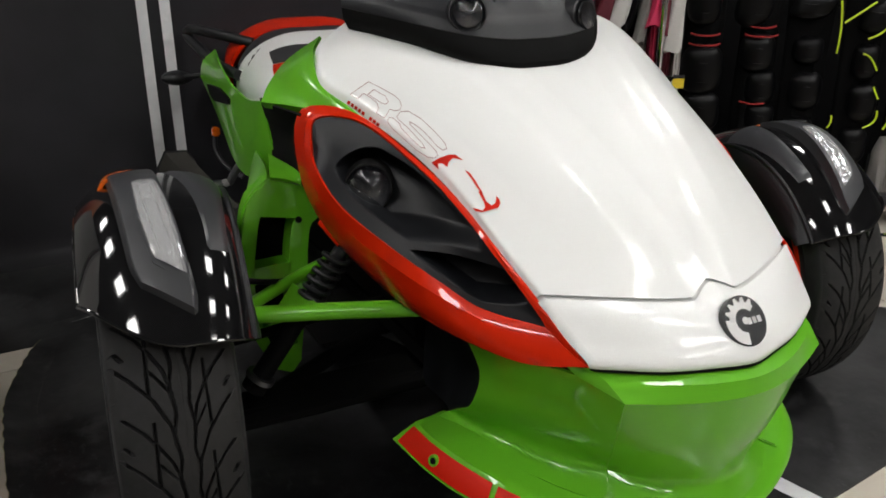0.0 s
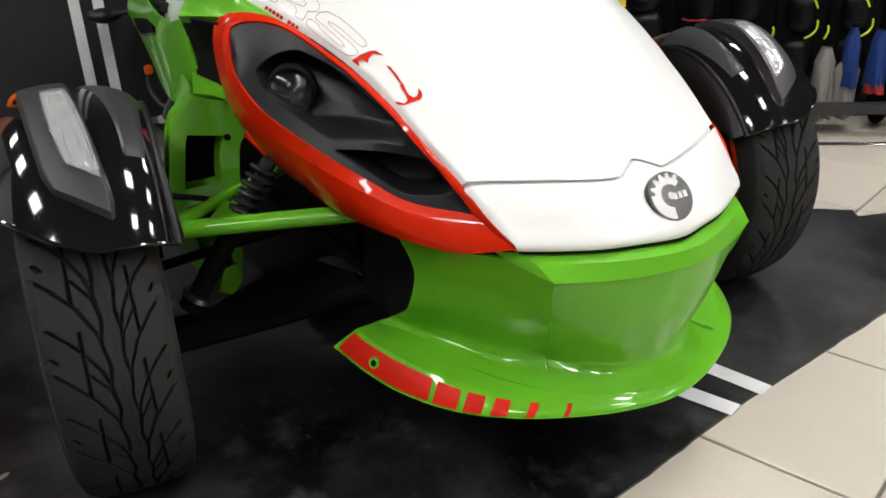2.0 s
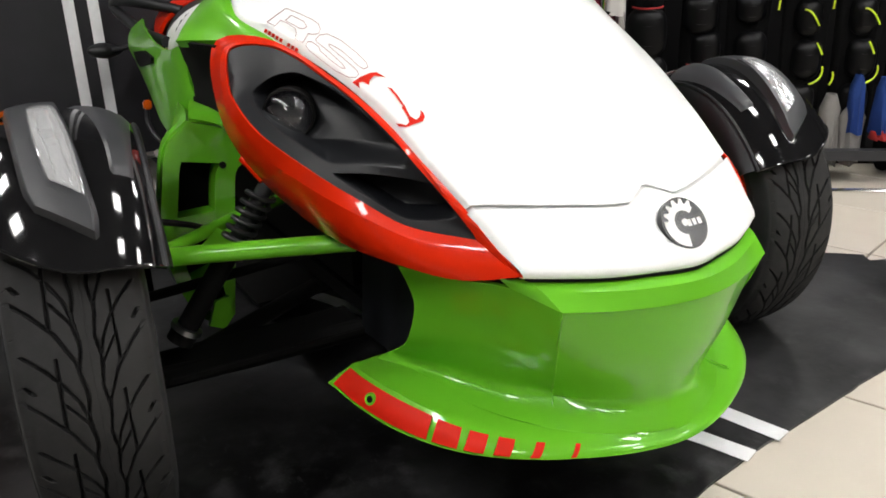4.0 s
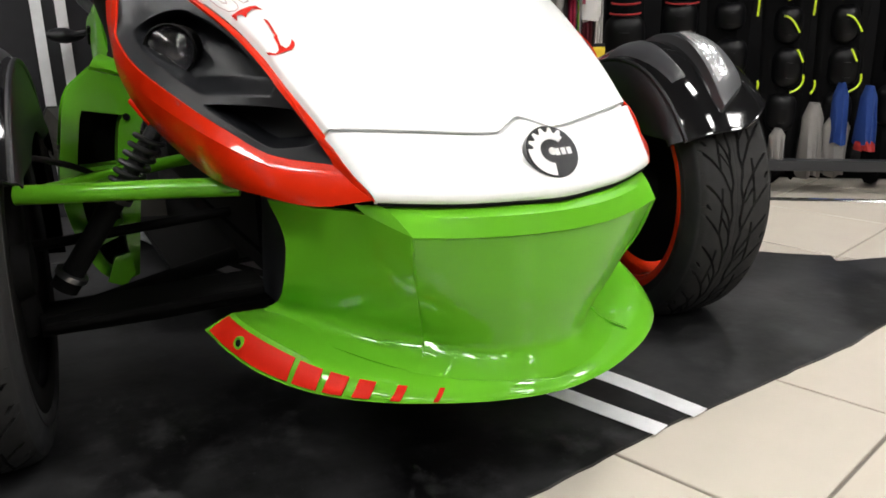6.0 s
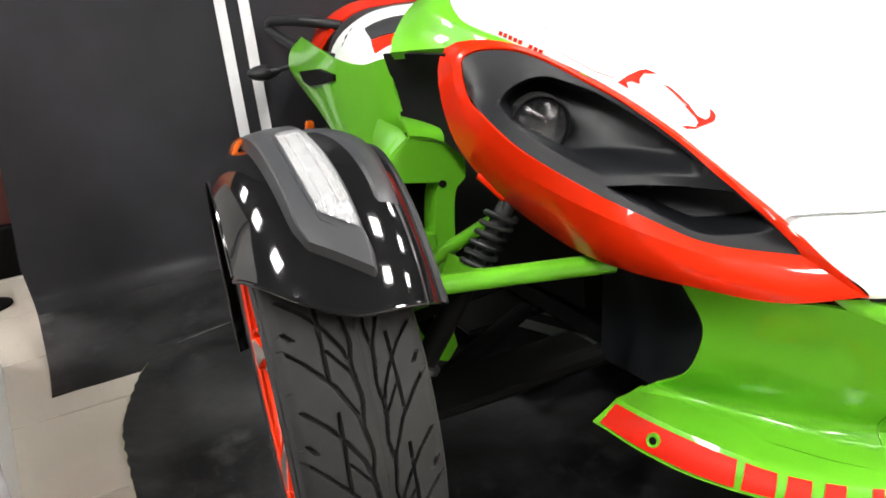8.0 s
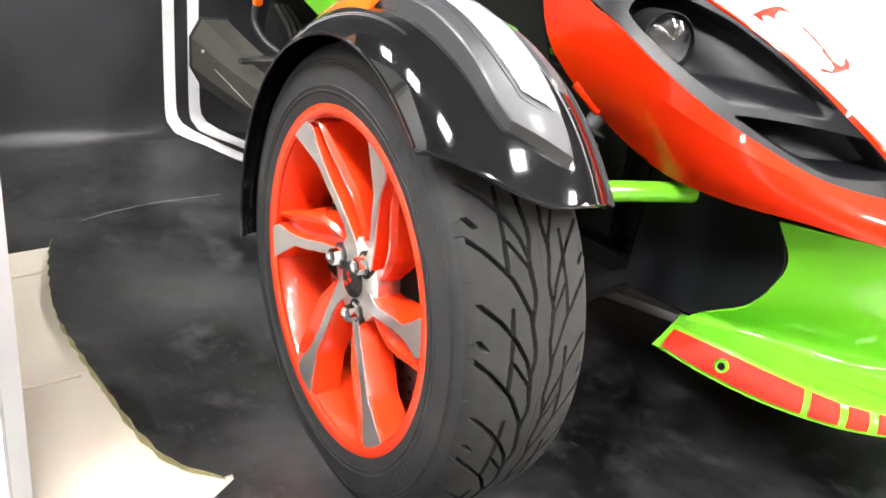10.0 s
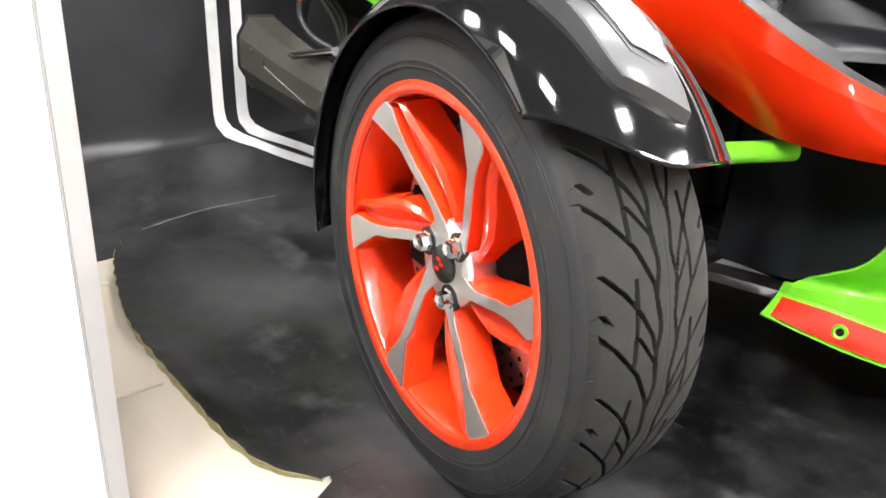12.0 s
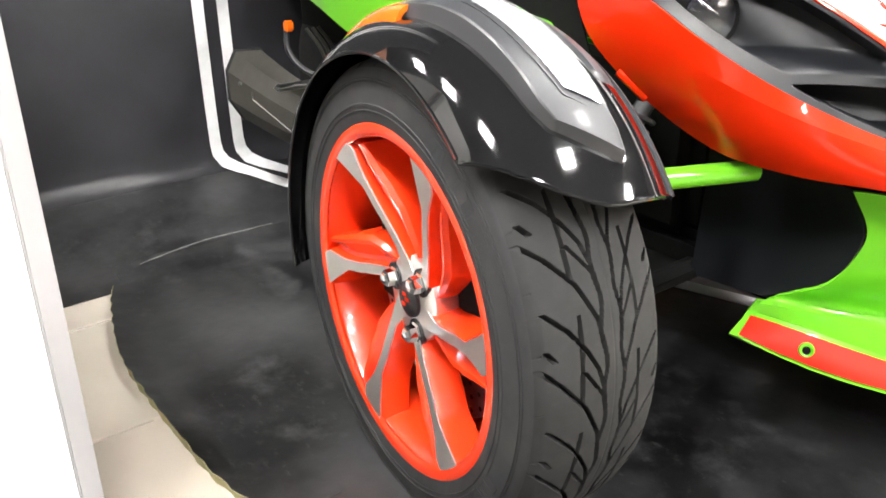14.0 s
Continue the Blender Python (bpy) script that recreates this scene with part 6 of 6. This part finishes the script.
RED_SUIT, PLAIN_SUIT, NEON_SUIT = "black protector suit with armour shells and red trim", "plain black protector suit with armour shells", "black protector suit with neon yellow piping"
NEON_PADS = ((0.71, 0.10, 0.050, 0.02, 0.02), (0.56, 0.11, 0.040, 0.0, 0.0), (0.42, 0.12, 0.045, 0.01, 0.0), (0.27, 0.12, 0.045, 0.0, 0.0))
PLAIN_PADS = ((0.735, 0.075, 0.065, 0.0, 0.018), (0.59, 0.085, 0.045, 0.0, 0.0), (0.45, 0.12, 0.050, 0.01, 0.0), (0.29, 0.13, 0.050, 0.0, 0.0))
armour(-0.50, 0.26, 1.02, CLOTHR, 11, RED_SUIT, ((0.75, 0.15, 0.052, -0.012, 0.0), (0.515, 0.16, 0.064, 0.0, 0.0), (0.365, 0.13, 0.060, 0.012, 0.0), (0.22, 0.12, 0.055, 0.015, 0.0)), ((0.640, 0.050), (0.606, 0.054)))
armour(-0.31, 0.28, 1.04, CLOTHR, 12, RED_SUIT, ((0.745, 0.15, 0.056, -0.030, 0.012), (0.575, 0.12, 0.054, -0.005, 0.0), (0.455, 0.11, 0.046, 0.020, 0.0), (0.345, 0.10, 0.046, 0.030, 0.0), (0.22, 0.12, 0.050, 0.03, 0.0)), ((0.668, 0.046), (0.638, 0.056), (0.405, 0.046)))
armour(-0.15, 0.27, 1.00, CLOTHK, 13, PLAIN_SUIT, PLAIN_PADS)
armour(0.034, 0.24, 1.03, NEON, 14, NEON_SUIT, NEON_PADS)
armour(0.215, 0.25, 1.05, NEON, 15, NEON_SUIT, NEON_PADS)
armour(0.40, 0.28, 1.02, CLOTHK, 16, PLAIN_SUIT, PLAIN_PADS)
armour(0.62, 0.28, 1.02, NEON, 17, NEON_SUIT, NEON_PADS)


def jersey(s, low, wide, sleeve, material, label, seed):
    """A jersey hung edge-on: a narrow folded body and one short sleeve that slants towards the room."""
    ob = garment("jersey", s, 0.24, 1.02, 1.02 - low, wide, material, label, 0.0, seed)
    at = lambda q, d, z: ob.matrix_basis.inverted() @ Vector(along(q, d, z))
    s0, z0, s1, z1, w = sleeve
    rows = []
    for k, u in enumerate(np.linspace(0, 1, 12)):
        half = w / 2 * (0.80 + 0.25 * u + 0.04 * math.sin(u * 9 + seed))
        thick = 0.030 - 0.012 * u
        ring_ = []
        for a in np.linspace(0, 2 * math.pi, 18, endpoint=False):
            crease = 1 + 0.16 * math.sin(3 * a + seed + 4 * u)
            ring_.append(at(s0 + (s1 - s0) * u ** 1.2 + half * math.cos(a), 0.17 - 0.04 * u + thick * math.sin(a) * crease, z0 + (z1 - z0) * u + 0.12 * half * math.cos(a) + 0.006 * math.sin(a * 2 + seed) * u))
        rows.append([tuple(p) for p in ring_])
    bm = bmesh.new()
    sheet(np.array(rows), 0.003, bm, loop=True)
    part("sleeve", bm, material, ob)
    return ob


for k, (s, low, wide, sleeve, mt, lb) in enumerate((
        (-1.02, 0.42, 0.07, (-1.00, 0.86, -1.04, 0.70, 0.07), CLOTHW, "white short-sleeved sports jersey on a hanger"),
        (-0.93, 0.40, 0.07, (-0.90, 0.84, -0.94, 0.69, 0.07), CLOTHP, "pink short-sleeved sports jersey on a hanger"),
        (-0.855, 0.40, 0.06, (-0.835, 0.80, -0.865, 0.66, 0.06), CLOTHM, "maroon short-sleeved sports jersey on a hanger"),
        (-0.80, 0.55, 0.04, (-0.775, 0.80, -0.812, 0.665, 0.066), CLOTHW, "white short-sleeved sports jersey on a hanger"),
        (-0.755, 0.42, 0.05, (-0.738, 0.80, -0.778, 0.648, 0.034), CLOTHK, "black short-sleeved sports jersey on a hanger"),
        (-0.72, 0.36, 0.055, (-0.708, 0.78, -0.734, 0.610, 0.044), CLOTHG, "pale grey short-sleeved sports jersey on a hanger"),
        (-0.68, 0.42, 0.04, (-0.668, 0.80, -0.690, 0.668, 0.044), CLOTHP, "pink short-sleeved sports jersey on a hanger"),
        (-0.630, 0.38, 0.045, (-0.640, 0.80, -0.650, 0.64, 0.03), CLOTHM, "maroon short-sleeved sports jersey on a hanger"),
        (-0.590, 0.36, 0.035, (-0.605, 0.82, -0.617, 0.585, 0.060), CLOTHW, "white long-cut sports jersey on a hanger"))):
    jersey(s, low, wide, sleeve, mt, lb, 30 + k)
for k, (s, top, ln, w, mt, lb) in enumerate((
        (0.14, 0.30, 0.25, 0.085, CLOTHG, "white garment hanging low on the rack"), (0.215, 0.26, 0.20, 0.09, CLOTHG, "white garment hanging low on the rack"),
        (0.215, 0.37, 0.20, 0.05, CLOTHB, "blue garment hanging low on the rack"), (0.30, 0.36, 0.19, 0.065, CLOTHB, "blue garment hanging low on the rack"),
        (0.30, 0.185, 0.035, 0.062, CLOTHR, "red garment hem hanging low on the rack"), (0.02, 0.22, 0.12, 0.05, CLOTHG, "white garment hanging low on the rack"),
        (0.46, 0.24, 0.18, 0.12, CLOTHK, "dark garment hanging low on the rack"))):
    garment("garment", s, 0.20 - 0.01 * k, top, ln, w, mt, lb, 0.15, 50 + k)
for s, z in ((-0.843, 0.60), (-0.777, 0.605), (-0.692, 0.505), (-0.664, 0.505), (-0.586, 0.50)):
    o = along(s, 0.105, z)
    tag = tagged(part("price_tag", box((-0.020, -0.001, -0.036), (0.020, 0.001, 0.0), 0.0005), YELLOW, m=Matrix.Translation(o) @ Matrix.Rotation(-0.5, 4, "Z"), smooth=False), "yellow card price tag with a black head", "price tag", group="price tags")
    part("tag_head", box((-0.020, -0.002, -0.002), (0.020, 0.002, 0.010), 0.0005), INK, tag, smooth=False)
    part("tag_string", tube([(0, 0, 0.008), (0.003, 0.004, 0.05), (0.0, 0.012, 0.095)], 0.0008, 5), INK, tag)



# ---- floor tiles ----
def tile_mesh():
    bm = box((-0.198, -0.198, -0.004), (0.198, 0.198, 0.004))
    bmesh.ops.bevel(bm, geom=[e for e in bm.edges if abs(e.verts[0].co.z - e.verts[1].co.z) < 1e-6 and e.verts[0].co.z > 0], offset=0.0015, segments=1, affect="EDGES")
    me = bpy.data.meshes.new("tile")
    bm.to_mesh(me)
    bm.free()
    me.materials.append(TILE)
    return me


TM = tile_mesh()
TA = radians(17.0)
TU, TV = np.array((math.cos(TA), math.sin(TA))), np.array((-math.sin(TA), math.cos(TA)))
count = 0
laid = set()
for a in range(-8, 9):
    for b in range(-8, 9):
        c = TU * (0.005 + 0.407 * (a + 0.5)) + TV * (-0.818 + 0.407 * (b + 0.5))
        under_sheet = -0.55 < c[0] < 0.75 and -0.2 < c[1] < 1.6
        if c[0] < -0.82 and c[1] > -0.5:
            continue
        if under_sheet or c[1] > 2.4 or c[1] < -2.6 or count >= 290:
            continue
        t = new("tile", TM)
        t.parent = floor
        t.matrix_basis = Matrix.Translation((c[0], c[1], -0.0055 + random.uniform(-0.0003, 0.0003))) @ Matrix.Rotation(TA, 4, "Z") @ Matrix.Diagonal((1.0125, 1.0125, 1, 1))
        count += 1
        laid.add((a, b))
for a in range(6):
    for b in range(-3, 6):
        t = new("tile", TM)
        t.parent = floor
        t.matrix_basis = Matrix.Translation((-0.80 - 0.407 * (a + 0.5), 0.37 + 0.366 * (b + 0.5), -0.0052)) @ Matrix.Diagonal((1.0125, 0.91, 1, 1))

# the far rest of the tiled floor, joined
verts, faces = [], []
for a in range(-21, 22):
    for b in range(-21, 22):
        c = TU * (0.005 + 0.407 * (a + 0.5)) + TV * (-0.818 + 0.407 * (b + 0.5))
        if (a, b) in laid or not (-5.2 < c[0] < 6.2 and -6.2 < c[1] < 5.2):
            continue
        if (-0.55 < c[0] < 0.75 and -0.2 < c[1] < 1.6) or (-3.10 < c[0] < -0.82 and -0.5 < c[1] < 2.45):
            continue
        n = len(verts)
        for z, w in ((-0.0080, 0.2005), (-0.0030, 0.2005), (-0.0015, 0.1990)):
            for p, q in ((-w, -w), (w, -w), (w, w), (-w, w)):
                d = TU * p + TV * q
                verts.append((min(max(c[0] + d[0], -4.995), 5.995), min(max(c[1] + d[1], -5.995), 4.995), z))
        for k in (0, 4):
            for j in range(4):
                faces.append((n + k + j, n + k + (j + 1) % 4, n + k + 4 + (j + 1) % 4, n + k + 4 + j))
        faces.append((n + 8, n + 9, n + 10, n + 11))
me = bpy.data.meshes.new("far_tiles")
me.from_pydata(verts, [], faces)
me.materials.append(TILE)
far = new("far_tiles", me)
far.parent = floor
far["kind"] = "stuff"
